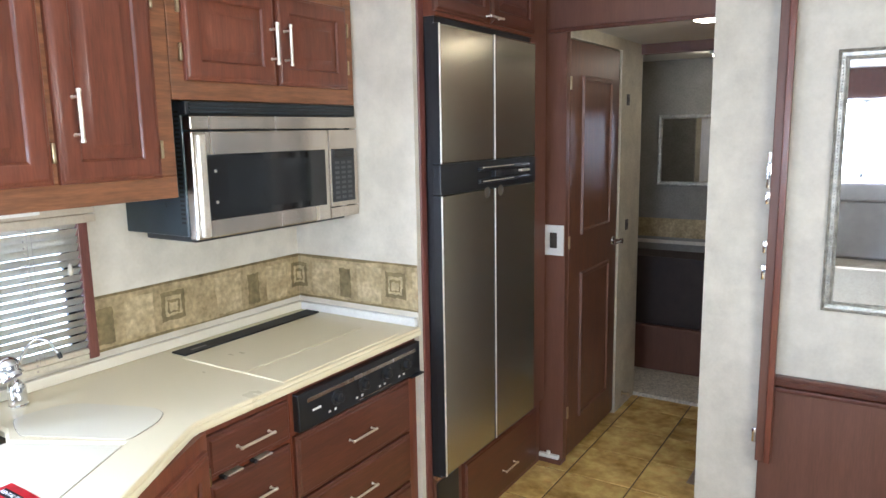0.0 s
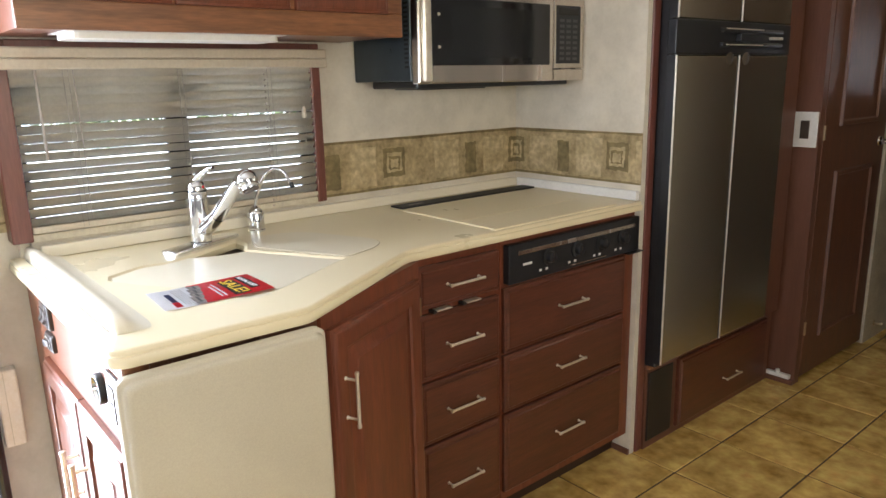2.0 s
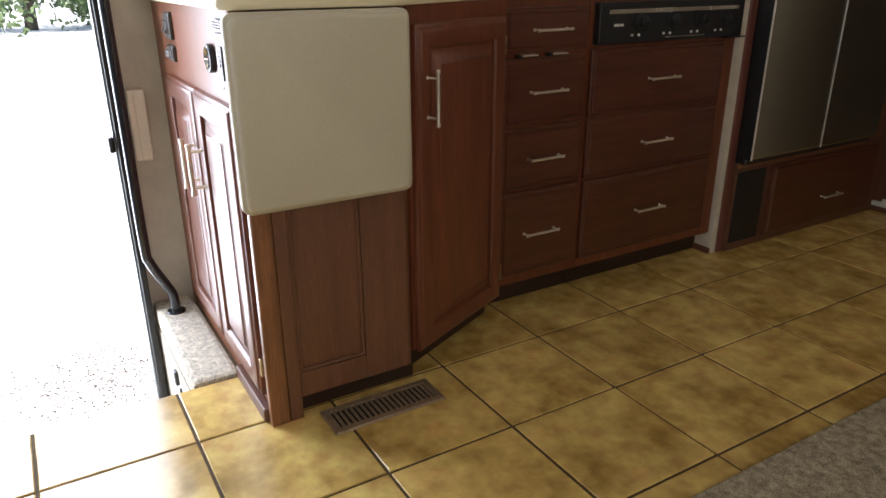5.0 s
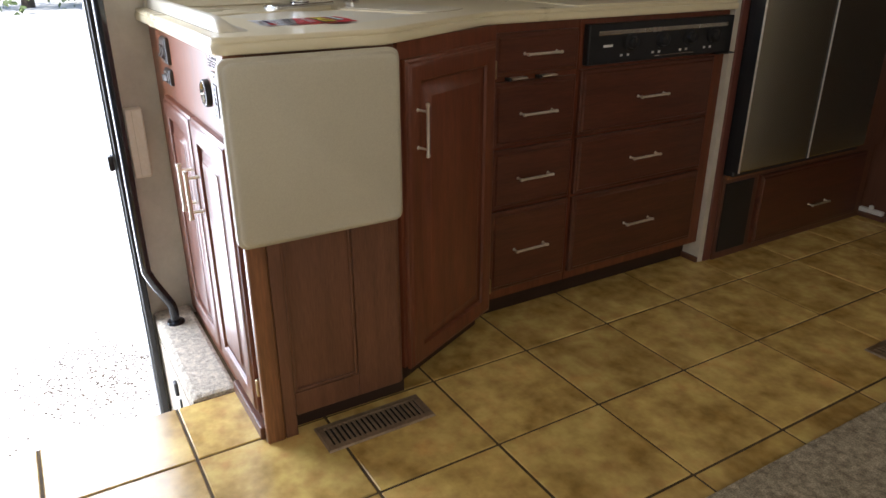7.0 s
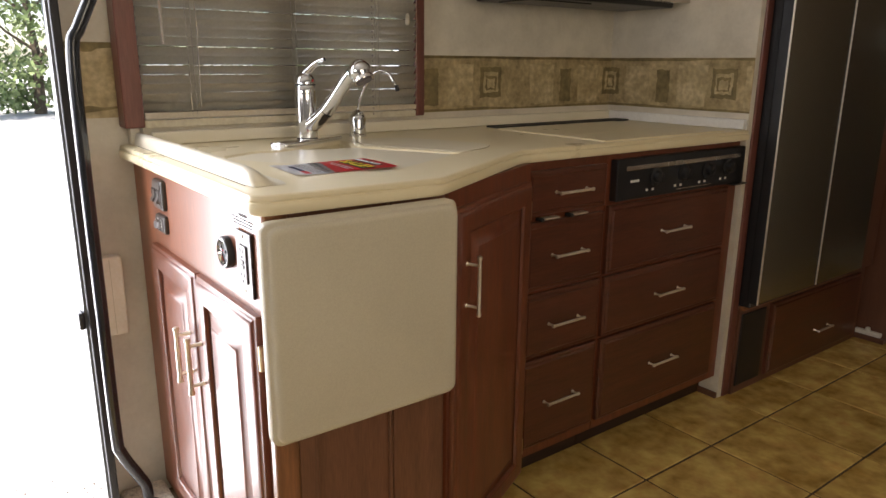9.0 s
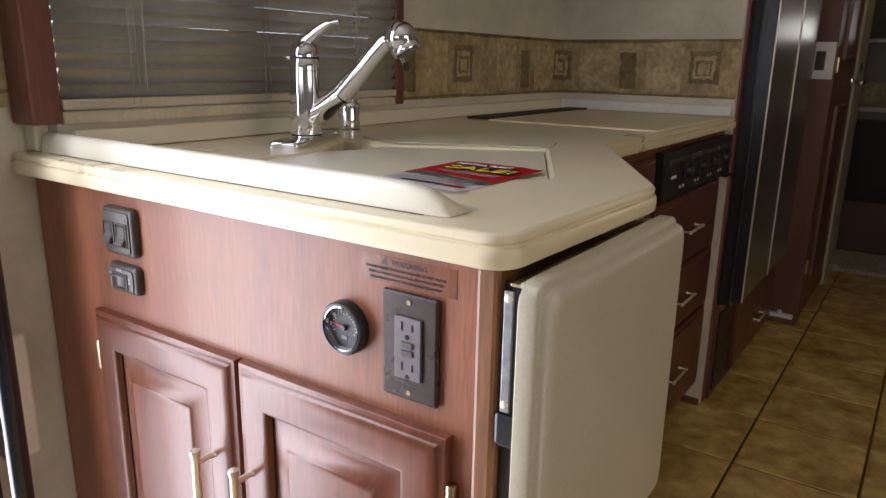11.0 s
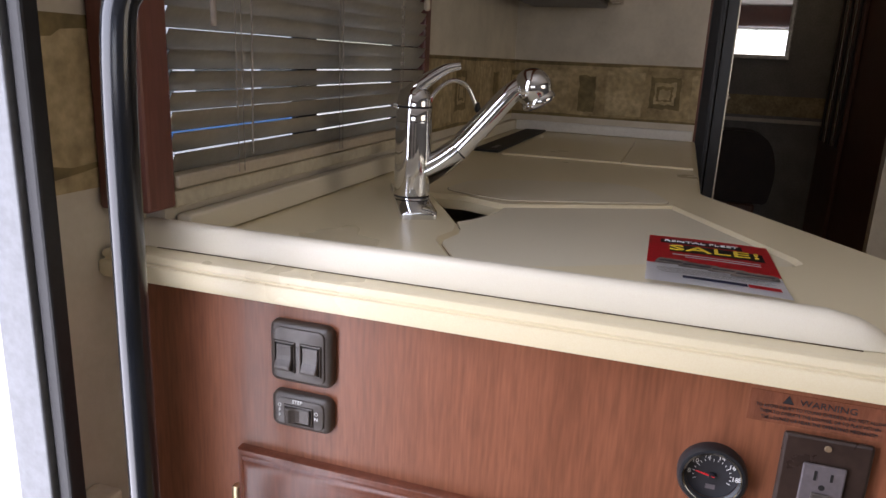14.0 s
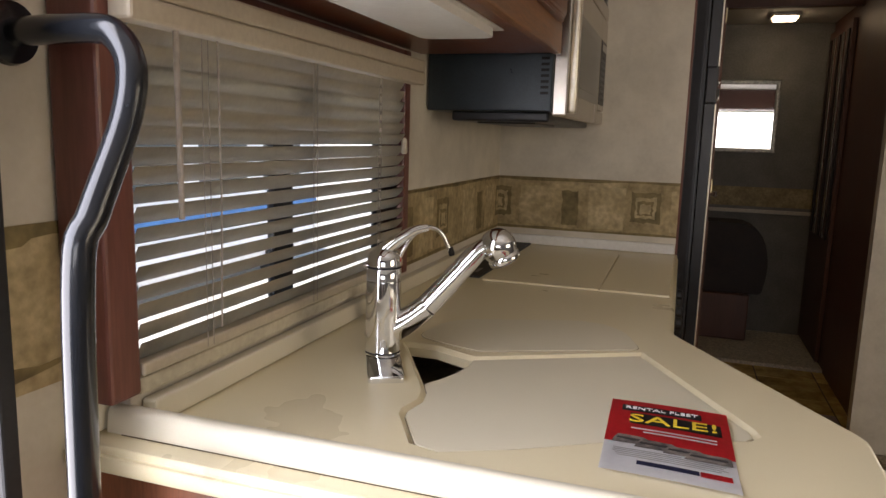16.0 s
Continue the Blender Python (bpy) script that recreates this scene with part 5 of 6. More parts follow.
# ---------------------------------------------------------------- fridge
def fridge():
    f = thing("fridge", "four-door fridge with bronze steel doors and black handle band", "fridge", (-2.8, 3.2, 0.34))
    y0, y1, ym = 2.738, 3.500, 3.126
    part("case", B((-3.2, -2.612, 2.765, 3.52, 0.335, 2.02)), BLACK, f)
    part("frame_edge", B((-2.6145, -2.6085, 2.7605, 2.7645, 0.34, 2.0), bevel=0.001), ALU, f)
    part("side_gasket", B((-2.6465, -2.6225, 2.7625, 2.7648, 0.34, 2.0), bevel=0.001), RUBBER, f)
    for a, b in ((y0, ym - 0.003), (ym + 0.003, y1)):
        for z0, z1 in ((0.362, 1.408), (1.52, 1.992)):
            d = part("door", B((-2.605, -2.574, a, b, z0, z1), bevel=0.006, seg=3), FRIDGE, f, "bronze brushed steel door")
            part("edge_trim", B((-2.5760, -2.5715, a - 0.0015, a + 0.0055, z0, z1), bevel=0.0015), NICKEL, d)
            part("edge_gasket", B((-2.606, -2.5765, a - 0.0015, a + 0.003, z0, z1), bevel=0.001), BLACK, d)
    band = part("handle_band", B((-2.606, -2.572, y0 - 0.006, y1, 1.41, 1.518), bevel=0.004), BLACK, f, "black plastic band with recessed handles")
    for z in (1.442, 1.488):
        part("grip", B((-2.576, -2.560, 2.99, 3.42, z - 0.008, z + 0.008), bevel=0.005), BLACK, band, smooth=True)
    part("grip_strip", B((-2.562, -2.556, 3.01, 3.26, 1.492, 1.496), (-2.562, -2.556, 3.01, 3.26, 1.440, 1.444)), NICKEL, band)
    part("latch", B((-2.574, -2.552, ym - 0.03, ym + 0.05, 1.452, 1.48), bevel=0.004), BLACK, band)
    part("latch", B((-2.572, -2.556, 3.33, 3.41, 1.462, 1.472), bevel=0.002), NICKEL, band)
    for s in (-0.06, 0.05):
        part("finger_pull", lathe([(0.024, 0), (0.018, 0.004), (0.004, 0.005)], (-2.574, ym + s, 1.398), (1, 0, 0), 18), mat("finger_pull_bronze", (0.10, 0.082, 0.06), 0.5, 0.3) if s < 0 else bpy.data.materials["finger_pull_bronze"], f, smooth=True)


fridge()


def fridge_cabinets():
    c = thing("fridge_cabinet", "mahogany cabinet base with drawer and black grille below the fridge", "cabinet", (-2.8, 3.2, 0))
    pl = Plane((-2.645, 0, 0), (0, 1, 0), (1, 0, 0))
    part("body", B((-3.2, -2.645, 2.764, 3.708, 0.0, 0.332)), MAHOGANY, c)
    part("rail", B((-2.647, -2.630, 2.764, 3.53, 0.318, 0.334), bevel=0.003), GOLDEN_H, c)
    drawer(pl, 2.962, 3.650, 0.030, 0.305, c, None)
    bar_handle(pl, 3.34, 0.135, 0.12, False, c, 0.019)
    part("grille", slab(pl, 2.776, 2.932, 0.03, 0.300, 0.0, 0.006, 0.002), BLACK, c, "black ventilation grille")
    t = thing("fridge_top_cabinet", "cherry cabinet with two doors above the fridge", "cabinet", (-2.8, 3.2, 2.02))
    pl = Plane((-2.605, 0, 0), (0, 1, 0), (1, 0, 0))
    part("body", B((-3.2, -2.605, 2.765, 3.54, 2.022, CEILING - 0.002)), CHERRY, t)
    for a, b, h in ((2.745, 3.135, 3.1), (3.145, 3.53, 3.2)):
        d = part("door", rings(pl, (a, b, 2.035, 2.262), STILE, False), CHERRY_H_SHADED, t)
        part("panel", rings(pl, (a + 0.058, b - 0.058, 2.093, 2.204), RAISED), CHERRY_H_SHADED, d)
    bar_handle(pl, 3.14, 2.055, 0.11, False, t, 0.019)


fridge_cabinets()


# ---------------------------------------------------------------- hall
def hall_door():
    d = thing("door_1", "closed dark cherry hall door with two raised panels", "door", (-2.53, 4.12, 0), kind="structure")
    pl = Plane((-2.530, 0, 0), (0, 1, 0), (1, 0, 0))
    y0, y1 = 3.782, 4.462
    leaf = part("leaf", slab(pl, y0, y1, 0.02, 2.035, -0.028, 0.0, 0.003), DOORWOOD, d)
    for w0, w1 in ((0.18, 0.93), (1.12, 1.88)):
        part("panel", rings(pl, (y0 + 0.145, y1 - 0.125, w0, w1), [(0, 0), (0.004, 0.012), (0.018, 0.012), (0.024, 0.003), (0.03, 0.002)]), DOORWOOD, d)
    k = part("handle", lathe([(0.024, 0), (0.022, 0.006), (0.009, 0.01), (0.009, 0.035), (0.016, 0.045), (0.016, 0.055), (0.004, 0.06)], pl(4.405, 1.025), (1, 0, 0), 18), CHROME, d, smooth=True)
    part("lever", tube([pl(4.405, 1.025, 0.05), pl(4.345, 1.025, 0.052), pl(4.305, 1.025, 0.05)], 0.007, 10), CHROME, k, smooth=True)
    for w in (0.25, 1.1, 1.84):
        part("hinge", slab(pl, y0 - 0.008, y0 + 0.006, w - 0.03, w + 0.03, 0.0, 0.008, 0.002), BRASS, d)


hall_door()


def thermostat():
    t = thing("wall_control", "white wall control plate with dark centre on the mahogany pier", "wall control", (-2.585, 3.735, 1.043))
    part("plate", B((-2.634, -2.535, 3.729, 3.735, 1.043, 1.187), bevel=0.002), WHITEPL, t)
    part("key", B((-2.603, -2.567, 3.724, 3.730, 1.078, 1.152), bevel=0.003), BROWNPL, t)


thermostat()


def pier_foot():
    b = thing("base_bracket", "white plastic guide bracket at the foot of the mahogany pier", "bracket", (-2.60, 3.725, 0))
    part("base_strip", B((-2.655, -2.528, 3.706, 3.734, 0.0015, 0.022), bevel=0.003), MAHOGANY, b)
    part("guide", B((-2.650, -2.545, 3.711, 3.734, 0.023, 0.042), bevel=0.004), WHITEPL, b)
    part("peg", lathe([(0.011, 0), (0.009, 0.014), (0.003, 0.016)], (-2.60, 3.722, 0.042), (0, 0, 1), 12), WHITEPL, b, smooth=True)


pier_foot()


def wall_mirror():
    m = thing("wall_mirror", "wall mirror in a beaded antique silver frame", "mirror", (-1.1, 3.66, 0.93))
    x0, x1, z0, z1 = -1.450, -0.84, 0.935, 1.897
    pl = Plane((0, 3.66, 0), (1, 0, 0), (0, -1, 0))
    part("frame", rings(pl, (x0, x1, z0, z1), [(0, 0), (0, 0.016), (0.006, 0.02), (0.012, 0.014), (0.024, 0.013), (0.03, 0.018), (0.038, 0.012)], False), SILVERFR, m)
    part("glass", slab(pl, x0 + 0.036, x1 - 0.036, z0 + 0.036, z1 - 0.036, 0.002, 0.010), MIRROR, m)
    bm = bmesh.new()
    for z in [z0 + 0.02 + i * 0.012 for i in range(int((z1 - z0 - 0.03) / 0.012))]:
        lathe([(0.001, 0), (0.004, 0.002), (0.001, 0.005)], pl(x0 + 0.018, z, 0.0125), (0, -1, 0), 6, bm)
    part("beading", bm, SILVERFR, m, smooth=True)


wall_mirror()


def folding_door():
    d = thing("folding_door", "mahogany folding door stacked open on edge with metal latches", "folding door", (-1.62, 3.61, 0.29))
    part("leaf", B((-1.645, -1.612, 3.612, 3.655, 0.29, CEILING - 0.01), bevel=0.003), MAHOGANY, d)
    part("leaf", B((-1.612, -1.588, 3.600, 3.627, 0.29, CEILING - 0.01), bevel=0.003), CHERRY, d)
    for z, h in ((1.465, 0.07), (1.36, 0.025), (1.17, 0.025), (1.07, 0.03), (0.40, 0.03)):
        part("hinge", B((-1.660, -1.643, 3.602, 3.617, z - h, z + h), bevel=0.004), CHROME, d, smooth=True)


folding_door()


def hall_bits():
    for y, z, h in ((4.575, 1.785, 0.03), (4.60, 1.09, 0.03)):
        s = thing("hall_switch", "small dark wall switch on the beige hall wall", "switch", (-2.520, y, z))
        part("plate", B((-2.520, -2.514, y - 0.02, y + 0.02, z - h, z + h), bevel=0.002), BROWNPL, s)
        part("rocker", B((-2.514, -2.510, y - 0.006, y + 0.006, z - 0.012, z + 0.012), bevel=0.001), BLACK, s)
    stop = thing("door_stop", "small brass door stop low on the hall wall", "door stop", (-2.520, 4.60, 0.08))
    part("stop", lathe([(0.016, 0), (0.012, 0.004), (0.006, 0.006), (0.006, 0.03), (0.012, 0.034), (0.01, 0.042)], (-2.520, 4.60, 0.08), (1, 0, 0), 14), BRASS, stop, smooth=True)
    l = thing("ceiling_lamp", "small lit ceiling lamp in the bedroom passage", "lamp", (-2.14, 5.22, 2.045))
    part("housing", B((-2.22, -2.06, 5.14, 5.30, 2.052, 2.074), bevel=0.006), WHITEPL, l)
    part("diffuser", B((-2.205, -2.075, 5.155, 5.285, 2.036, 2.052), bevel=0.006), LIT, l, "lit warm diffuser")
    h = thing("ceiling_lamp", "small lit round hall ceiling lamp", "lamp", (-1.96, 3.88, 2.09))
    part("housing", lathe([(0.075, 0), (0.07, 0.012)], (-1.96, 3.88, 2.099), (0, 0, -1), 24), WHITEPL, h, smooth=True)
    part("diffuser", lathe([(0.06, 0), (0.055, 0.012), (0.03, 0.02), (0.005, 0.022)], (-1.96, 3.88, 2.087), (0, 0, -1), 24), LIT, h, "lit white diffuser", smooth=True)
    m = thing("bedroom_mirror", "framed mirror on the bedroom end wall", "mirror", (-2.36, YB, 1.24))
    pl = Plane((0, YB, 0), (1, 0, 0), (0, -1, 0))
    part("frame", rings(pl, (-2.63, -2.083, 1.24, 1.715), [(0, 0), (0, 0.014), (0.006, 0.02), (0.022, 0.018), (0.028, 0.01)], False), SILVERFR, m)
    part("glass", slab(pl, -2.606, -2.107, 1.264, 1.691, 0.002, 0.009), MIRROR, m)
    b = thing("bedroom_border", "stone-pattern wallpaper border across the bedroom wall", "wallpaper border", (-2.5, YB, 1.0), kind="structure")
    part("band", B((-3.2, -1.8, YB - 0.002, YB, 0.88, 1.01)), BORDER_BG, b)
    part("band_rail", B((-3.2, -1.8, YB - 0.012, YB - 0.002, 0.835, 0.86), bevel=0.003), IVORY, b)
    s = thing("bedroom_bench", "dark brown upholstered bench with rounded back in the bedroom", "bench", (-2.5, 5.42, 0.02))
    pts = round_poly([(-3.1, 0.33), (-2.11, 0.33), (-2.075, 0.54), (-2.15, 0.79), (-3.1, 0.79)], [0, 0.03, 0.12, 0.14, 0])
    bm = bmesh.new()
    fr, bk = [[bm.verts.new((x, y, z)) for x, z in pts] for y in (5.30, 5.58)]
    bm.faces.new(fr)
    bm.faces.new(bk[::-1])
    for i in range(len(pts)):
        bm.faces.new((fr[i], bk[i], bk[(i + 1) % len(pts)], fr[(i + 1) % len(pts)]))
    part("back", bm, UPHOL, s)
    part("base", B((-3.1, -2.18, 5.27, 5.58, 0.021, 0.325), bevel=0.01), MAHOGANY, s)
    c = thing("closet_door", "dark sliding closet door with vertical slats in the passage", "closet door", (-1.81, 5.2, 0.03))
    part("leaf", B((-1.825, -1.802, 4.93, YB - 0.01, 0.03, 2.0), bevel=0.003), MAHOGANY, c)
    for i in range(5):
        y = 4.97 + i * 0.125
        part("slat", B((-1.835, -1.825, y, y + 0.05, 0.75, 1.95), bevel=0.003), STEEL if i % 2 else UPHOL, c)


hall_bits()


def register(x0, x1, y0, y1, along_y, n, z=0.002, material=None):
    """A floor register: frame and slats over a dark slot."""
    r = thing("floor_register", "bronze metal floor heating register with slats", "floor register", ((x0 + x1) / 2, (y0 + y1) / 2, z), "floor registers")
    bm = bmesh.new()
    m = 0.018
    pl = [((x0, y0), (x1, y0), (x1, y1), (x0, y1)), 0.0]
    loops = [[bm.verts.new((x, y, z + h)) for x, y in ((x0 + d, y0 + d), (x1 - d, y0 + d), (x1 - d, y1 - d), (x0 + d, y1 - d))] for d, h in ((0, 0), (0.003, 0.005), (m, 0.006), (m + 0.002, 0.0005))]
    for a, b in zip(loops, loops[1:]):
        for i in range(4):
            bm.faces.new((a[i], a[(i + 1) % 4], b[(i + 1) % 4], b[i]))
    part("frame", bm, material or VENT, r)
    part("duct", B((x0 + m, x1 - m, y0 + m, y1 - m, z + 0.0002, z + 0.001)), VOID, r)
    for i in range(n):
        t = (i + 0.75) / (n + 0.5)
        if along_y:
            y = y0 + m + (y1 - y0 - 2 * m) * t
            part("slat", B((x0 + m, x1 - m, y - 0.0035, y + 0.0035, z + 0.001, z + 0.0055), bevel=0.001, seg=1), material or VENT, r)
        else:
            x = x0 + m + (x1 - x0 - 2 * m) * t
            part("slat", B((x - 0.0035, x + 0.0035, y0 + m, y1 - m, z + 0.001, z + 0.0055), bevel=0.001, seg=1), material or VENT, r)


register(-2.444, -2.339, 1.088, 1.376, True, 18)
register(-1.968, -1.862, 2.615, 2.905, True, 16)
register(-1.96, -1.86, 3.84, 4.08, True, 12)


# ---------------------------------------------------------------- entrance
def entrance():
    fr = thing("door_frame", "black and grey metal frame of the open entrance door", "door frame", (XW, 0.88, -0.6), kind="structure")
    y1 = DOOR[1]
    part("seal", B((XW - 0.004, XW + 0.012, y1 - 0.006, y1 + 0.013, -0.62, DOOR[3] + 0.02), bevel=0.003), RUBBER, fr)
    part("frame_post", B((RECESS + 0.001, XW - 0.005, y1 + 0.0005, y1 + 0.012, -0.62, DOOR[3]), bevel=0.002), BLACK, fr)
    part("jamb", B((XW - 0.048, XW - 0.006, y1 - 0.012, y1 - 0.001, -0.62, DOOR[3]), bevel=0.002), ALU, fr)
    part("seal", B((XW - 0.004, XW + 0.012, DOOR[0] - 0.024, DOOR[0] + 0.006, -0.62, DOOR[3] + 0.02), bevel=0.003), RUBBER, fr)
    part("jamb", B((XW - 0.075, XW - 0.006, DOOR[0] + 0.001, DOOR[0] + 0.012, -0.62, DOOR[3]), bevel=0.002), ALU, fr)
    part("head", B((XW - 0.075, XW + 0.01, DOOR[0] + 0.013, y1 - 0.013, DOOR[3] - 0.012, DOOR[3] - 0.001), bevel=0.002), ALU, fr)
    part("strike", B((XW - 0.03, XW + 0.006, y1 - 0.028, y1 - 0.0125, 0.50, 0.545), bevel=0.005), BLACK, fr, smooth=True)
    r = thing("grab_rail", "bent dark bronze tubular grab rail beside the entrance door", "grab rail", (XW, 0.95, 0.0))
    path = smooth_path([(RECESS + 0.004, 0.920, 1.372), (-3.185, 0.920, 1.374), (-3.155, 0.920, 1.366), (-3.138, 0.918, 1.338), (-3.138, 0.908, 1.29), (-3.143, 0.872, 1.21), (-3.147, 0.855, 1.16), (-3.149, 0.851, 0.95), (-3.150, 0.850, 0.60), (-3.152, 0.849, 0.25), (-3.155, 0.857, 0.185), (-3.163, 0.892, 0.105), (-3.168, 0.908, 0.065), (-3.170, 0.911, 0.012)], 6)
    part("tube", tube(path, 0.0140, 18), RAIL, r, smooth=True)
    part("flange", lathe([(0.032, 0.001), (0.030, 0.008), (0.018, 0.012)], (RECESS, 0.920, 1.372), (1, 0, 0), 24), RAIL, r, smooth=True)
    part("flange", lathe([(0.028, 0.0), (0.026, 0.006), (0.018, 0.009)], (-3.170, 0.911, 0.0085), (0, 0, 1), 20), RAIL, r, smooth=True)
    b = thing("wall_box", "ivory plastic cover box on the wall by the entrance", "cover box", (RECESS, 0.902, 0.462))
    part("cover", B((RECESS, XW - 0.016, 0.878, 0.927, 0.462, 0.668), bevel=0.005), BOXPL, b)
    part("seam", B((RECESS, XW - 0.0152, 0.896, 0.8975, 0.467, 0.663)), BEIGE, b)
    l = thing("step_latch", "small black latch and holes on the stairwell side", "latch", (-2.95, 0.888, -0.1))
    part("knob", B((-2.99, -2.965, 0.850, 0.861, -0.13, -0.085), bevel=0.004), BLACK, l)
    part("slot", B((-2.945, -2.935, 0.854, 0.861, -0.17, -0.125), bevel=0.003), BLACK, l)


entrance()


# ---------------------------------------------------------------- cab seen in the mirrors
def cab():
    w = thing("windscreen", "large windscreen at the front of the coach", "windscreen", (-1.6, YF, 0.98), kind="structure")
    g = part("pane", B((-2.75, -1.62, YF - 0.035, YF - 0.03, 0.98, 1.9)), GLASS, w)
    g2 = part("pane", B((-1.58, -0.45, YF - 0.035, YF - 0.03, 0.98, 1.9)), GLASS, w)
    g.visible_shadow = g2.visible_shadow = False
    part("pillar", B((-1.62, -1.58, YF - 0.05, YF + 0.01, 0.98, 1.9), bevel=0.004), BLACK, w)
    d = thing("dashboard", "grey moulded dashboard below the windscreen", "dashboard", (-1.6, -3.3, 0))
    part("top", B((-3.1, 0.1, -3.58, -3.1, 0.72, 0.95), bevel=0.03), DASH, d)
    part("front", B((-3.1, 0.1, -3.4, -3.15, 0.02, 0.72), bevel=0.02), DASH, d)
    c = thing("cab_cupboard", "cherry cupboard above the windscreen", "cabinet", (-1.6, -3.4, 1.9))
    part("body", B((-3.2, 0.18, -3.58, -3.15, 1.92, CEILING - 0.002), bevel=0.01), CHERRY_H_SHADED, c)
    s = thing("steering_wheel", "dark steering wheel at the dashboard", "steering wheel", (-0.9, -2.98, 0.9))
    ring = [Vector((-0.9 + 0.2 * math.cos(a), -2.98 + 0.09 * math.sin(a), 0.93 + 0.18 * math.sin(a))) for a in (2 * math.pi * i / 32 for i in range(33))]
    part("rim", tube(ring, 0.014, 10), BLACK, s, smooth=True)
    part("column", tube([(-0.9, -2.98, 0.93), (-0.9, -3.2, 0.78)], 0.035, 12), BLACK, s, smooth=True)
    for x in (-0.9, -2.2):
        t = thing("driver_armchair", "pale leather swivel armchair facing the windscreen", "armchair", (x, -2.3, 0), "cab armchairs")
        part("pedestal", B((x - 0.2, x + 0.2, -2.45, -2.1, 0.0125, 0.3), bevel=0.02), BLACK, t)
        part("cushion", B((x - 0.26, x + 0.26, -2.6, -2.05, 0.3, 0.48), bevel=0.05, seg=3), LEATHER, t, smooth=True)
        part("backrest", B((x - 0.26, x + 0.26, -2.08, -1.92, 0.45, 1.12), bevel=0.06, seg=3), LEATHER, t, smooth=True)
        for e in (-0.3, 0.3):
            part("armrest", B((x + e - 0.04, x + e + 0.04, -2.5, -2.0, 0.62, 0.70), bevel=0.025, seg=3), LEATHER, t, smooth=True)
    # unseen window, added as the opening for the warm fill lamp
    lw = thing("window_2", "unseen window added in the opposite wall for the fill lamp", "window", (XR, 0.9, 1.0), kind="structure")
    p = part("pane", B((XR + 0.03, XR + 0.034, 0.1, 1.7, 1.0, 1.8)), GLASS, lw)
    p.visible_shadow = False
    part("window_frame", B((XR - 0.012, XR + 0.05, 0.06, 0.1, 0.98, 1.82), (XR - 0.012, XR + 0.05, 1.7, 1.74, 0.98, 1.82), bevel=0.003), REDWOOD, lw)
    part("window_frame", B((XR - 0.012, XR + 0.05, 0.1, 1.7, 1.8, 1.82), (XR - 0.012, XR + 0.05, 0.1, 1.7, 0.98, 1.0), bevel=0.003), REDWOOD, lw)


cab()


# ---------------------------------------------------------------- outside
def tree(x, y, h, seed):
    rnd = random.Random(seed)
    t = thing("tree", "leafy green tree at the edge of the yard", "tree", (x, y, -0.82), "yard trees")
    base = Vector((x, y, -0.82))
    bm = tube([base, base + Vector((0.05, 0.1, h * 0.3)), base + Vector((0.1, -0.1, h * 0.65))], [0.22, 0.15, 0.07], 8)
    for i in range(5):
        a = rnd.uniform(0, 6.28)
        s = base + Vector((0.06, 0, h * rnd.uniform(0.25, 0.55)))
        tube([s, s + Vector((math.cos(a) * 0.8, math.sin(a) * 0.8, 0.6)), s + Vector((math.cos(a) * 1.5, math.sin(a) * 1.5, 1.4))], [0.07, 0.05, 0.02], 6, bm)
    part("trunk", bm, BARK, t)
    bm = bmesh.new()
    clumps = [(base + Vector((rnd.gauss(0, h * 0.17), rnd.gauss(0, h * 0.17), h * rnd.uniform(0.06, 1.0))), rnd.uniform(0.6, 1.2)) for i in range(34)]
    for c, r in clumps:
        for i in range(75):
            d = Vector((rnd.gauss(0, 1), rnd.gauss(0, 1), rnd.gauss(0, 0.8))).normalized() * r * rnd.uniform(0.5, 1.0)
            p = c + d
            u, v = Vector((rnd.gauss(0, 1), rnd.gauss(0, 1), rnd.gauss(0, 1))).normalized() * 0.11, Vector((rnd.gauss(0, 1), rnd.gauss(0, 1), rnd.gauss(0, 1))).normalized() * 0.11
            bm.faces.new([bm.verts.new(p + q) for q in (u, v, -u, -v)])
    part("crown", bm, LEAF, t)


for i, (x, y, h) in enumerate(((-31, 1.5, 6.5), (-32, 4.5, 7.2), (-30.5, 7.5, 6.4), (-33, 10.5, 7.5), (-32, 14, 6.8), (-34, 18, 7), (-31, -2.5, 6.6), (-33, 22, 7))):
    tree(x, y, h, i)


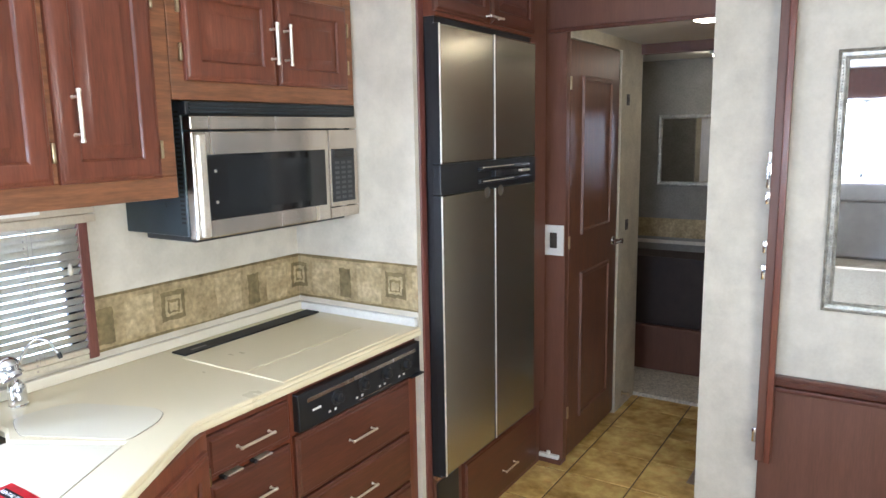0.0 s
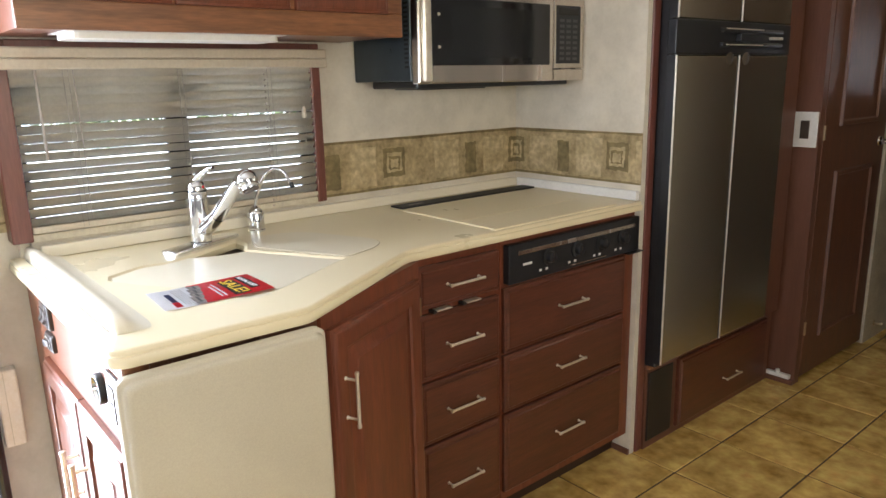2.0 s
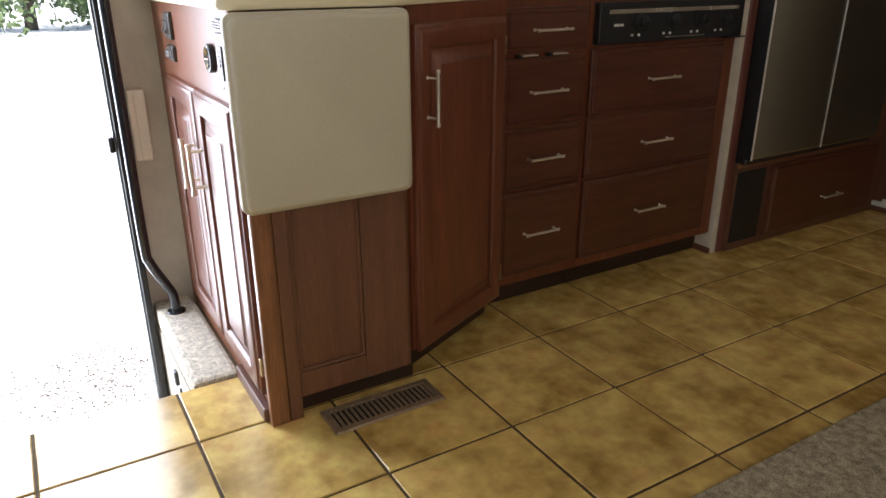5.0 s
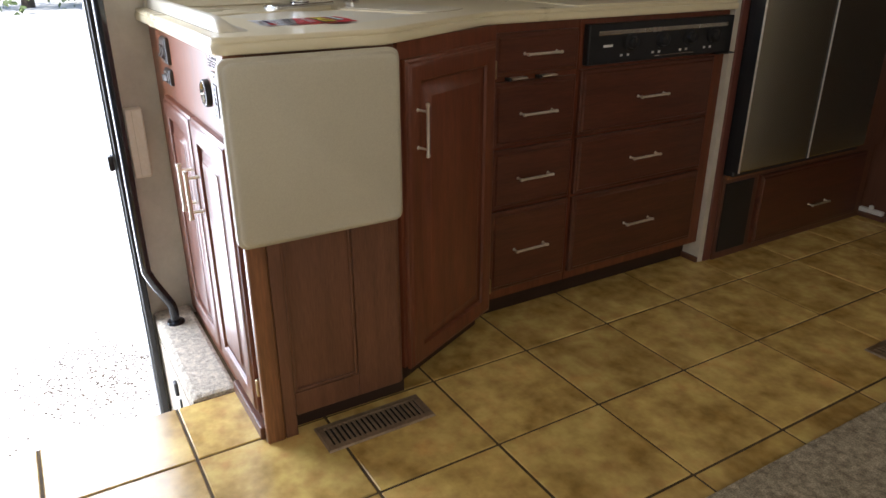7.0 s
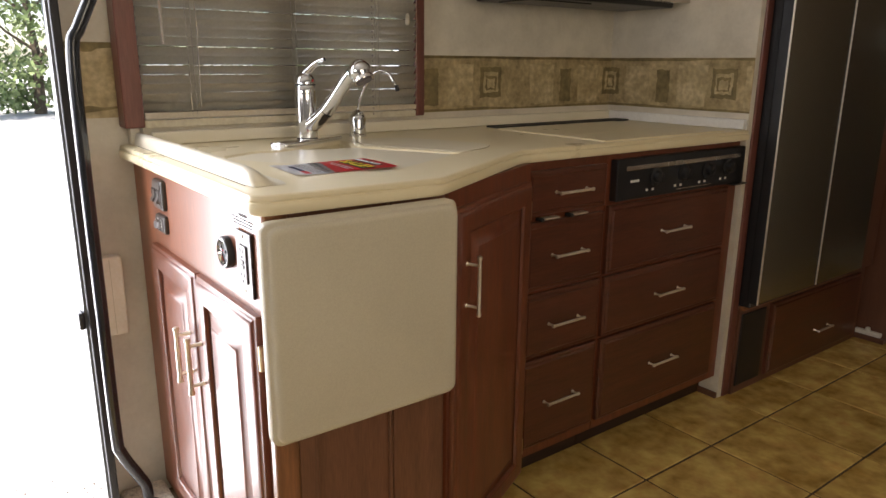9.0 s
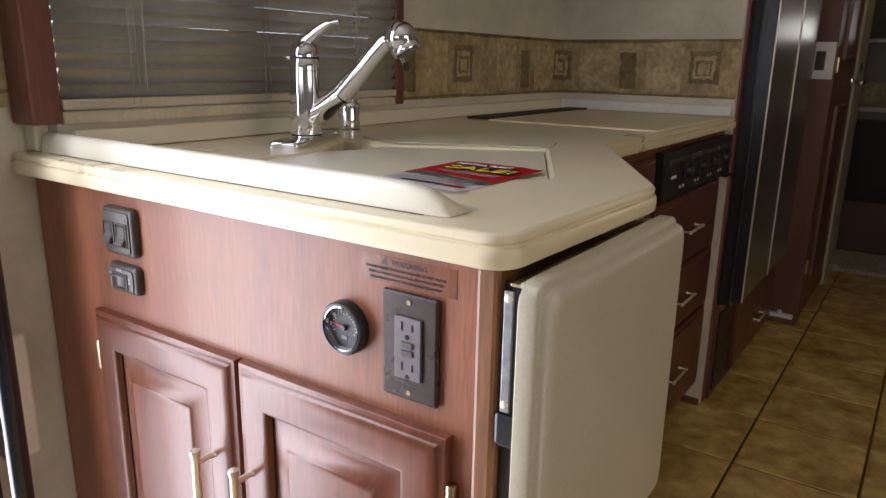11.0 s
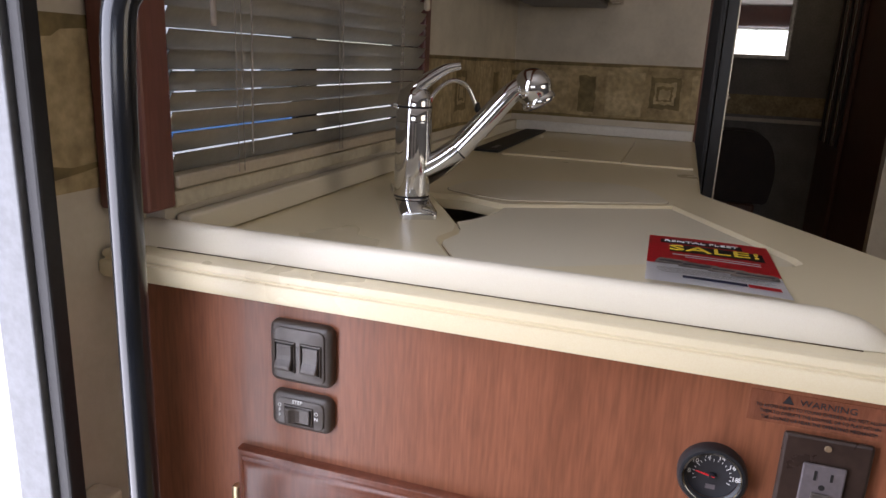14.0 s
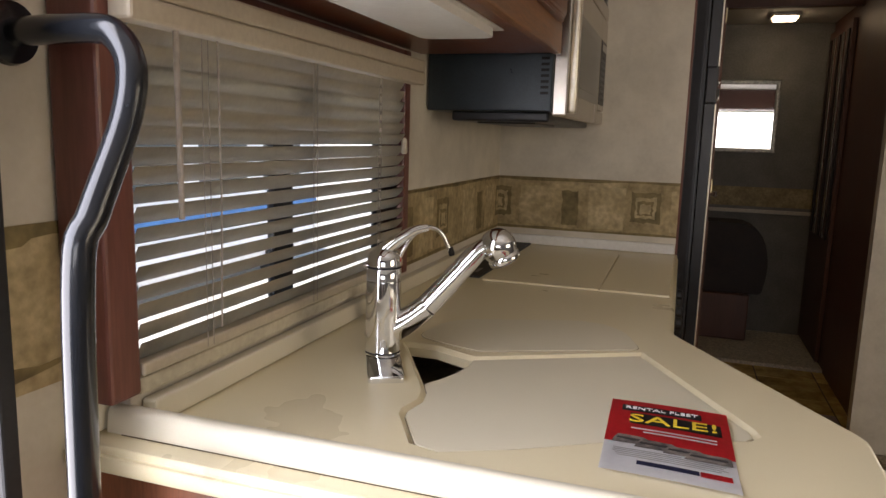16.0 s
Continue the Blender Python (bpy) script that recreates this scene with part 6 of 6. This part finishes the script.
def van():
    v = thing("parked_van", "white parked camper van with dark windows in the yard", "van", (-9.2, 7.8, -0.82))
    pl = [(1.0, 0.35), (1.1, 0.9), (1.4, 1.15), (1.9, 2.1), (2.3, 2.45), (6.2, 2.5), (6.35, 2.3), (6.4, 0.35)]
    bm = bmesh.new()
    y0 = 4.2
    a, b = [[bm.verts.new((xx, y0 + y, -0.82 + z)) for y, z in pl] for xx in (-10.2, -8.2)]
    bm.faces.new(a)
    bm.faces.new(b[::-1])
    for i in range(len(pl)):
        bm.faces.new((a[i], b[i], b[(i + 1) % len(pl)], a[(i + 1) % len(pl)]))
    bmesh.ops.bevel(bm, geom=bm.edges[:], offset=0.08, segments=2, affect="EDGES")
    part("body", bm, VANWHITE, v, smooth=False)
    for u0, u1 in ((2.2, 3.0), (3.4, 4.4), (4.8, 5.8)):
        part("window", B((-8.21, -8.19, y0 + u0, y0 + u1, 0.5, 1.15), bevel=0.01), GREYGLASS, v)
    part("stripe", B((-8.2, -8.19, y0 + 1.3, y0 + 6.3, 0.12, 0.28)), BLUETARP, v)
    for y in (y0 + 2.0, y0 + 5.3):
        for x in (-8.45, -10.15):
            w = part("wheel", lathe([(0.2, 0), (0.33, 0.01), (0.35, 0.05), (0.35, 0.2), (0.33, 0.24), (0.2, 0.25)], (x, y, -0.47), (1, 0, 0), 24), RUBBER, v, smooth=True)
            part("rim", lathe([(0.19, 0.245), (0.17, 0.255), (0.04, 0.27)], (x, y, -0.47), (1, 0, 0), 20), ALU, w, smooth=True)


van()


def debris():
    """Dark bits of gravel and leaf litter on the concrete by the steps."""
    rnd = random.Random(11)
    bm = bmesh.new()
    for i in range(900):
        x, y = -4.42 + rnd.gauss(0, 0.2), 0.72 + rnd.gauss(0, 0.2)
        r = rnd.uniform(0.002, 0.007)
        lathe([(r, 0), (r * 0.7, r * 0.5)], (x, y, -0.82), (rnd.uniform(-0.3, 0.3), rnd.uniform(-0.3, 0.3), 1), 5, bm)
    tagged(part("gravel", bm, BARK, None, at=(-4.6, 0.75, -0.82)), "dark gravel and leaf litter scattered on the concrete", "gravel", kind="stuff")


debris()


# ---------------------------------------------------------------- floor tiles, last
def floor_tiles():
    floor = bpy.data.objects["floor"]
    ORIGIN.setdefault(floor, Vector((0, 0, 0)))
    px, py, gap = 0.312, 0.3165, 0.0068
    cache = {}
    def mesh(w, d):
        key = (round(w, 4), round(d, 4))
        if key not in cache:
            bm = B((-w / 2, w / 2, -d / 2, d / 2, -0.0055, 0.0), bevel=0.0022, seg=1)
            me = bpy.data.meshes.new("tile")
            bm.to_mesh(me)
            bm.free()
            me.materials.append(TILE)
            cache[key] = me
        return cache[key]
    rnd = random.Random(5)
    for k in range(-4, 4):
        for j in range(-5, 11):
            x0, x1 = -2.480 + px * k, -2.480 + px * (k + 1)
            y0, y1 = 1.766 + py * j, 1.766 + py * (j + 1)
            x0, x1 = max(x0, XW), min(x1, -1.783)
            y1 = min(y1, 4.813)
            if y0 < 0.88:
                x0 = max(x0, -2.712)
            elif y0 < 0.98:
                x0 = max(x0, -2.712)
            if x1 - x0 < 0.03 or y1 - y0 < 0.03:
                continue
            o = new("tile", mesh(x1 - x0 - gap, y1 - y0 - gap))
            o.parent = floor
            o.location = ((x0 + x1) / 2, (y0 + y1) / 2, rnd.uniform(0.0, 0.0012))
    tagged(floor, "glazed brown and ochre stone-look floor tiles with dark grout")


floor_tiles()
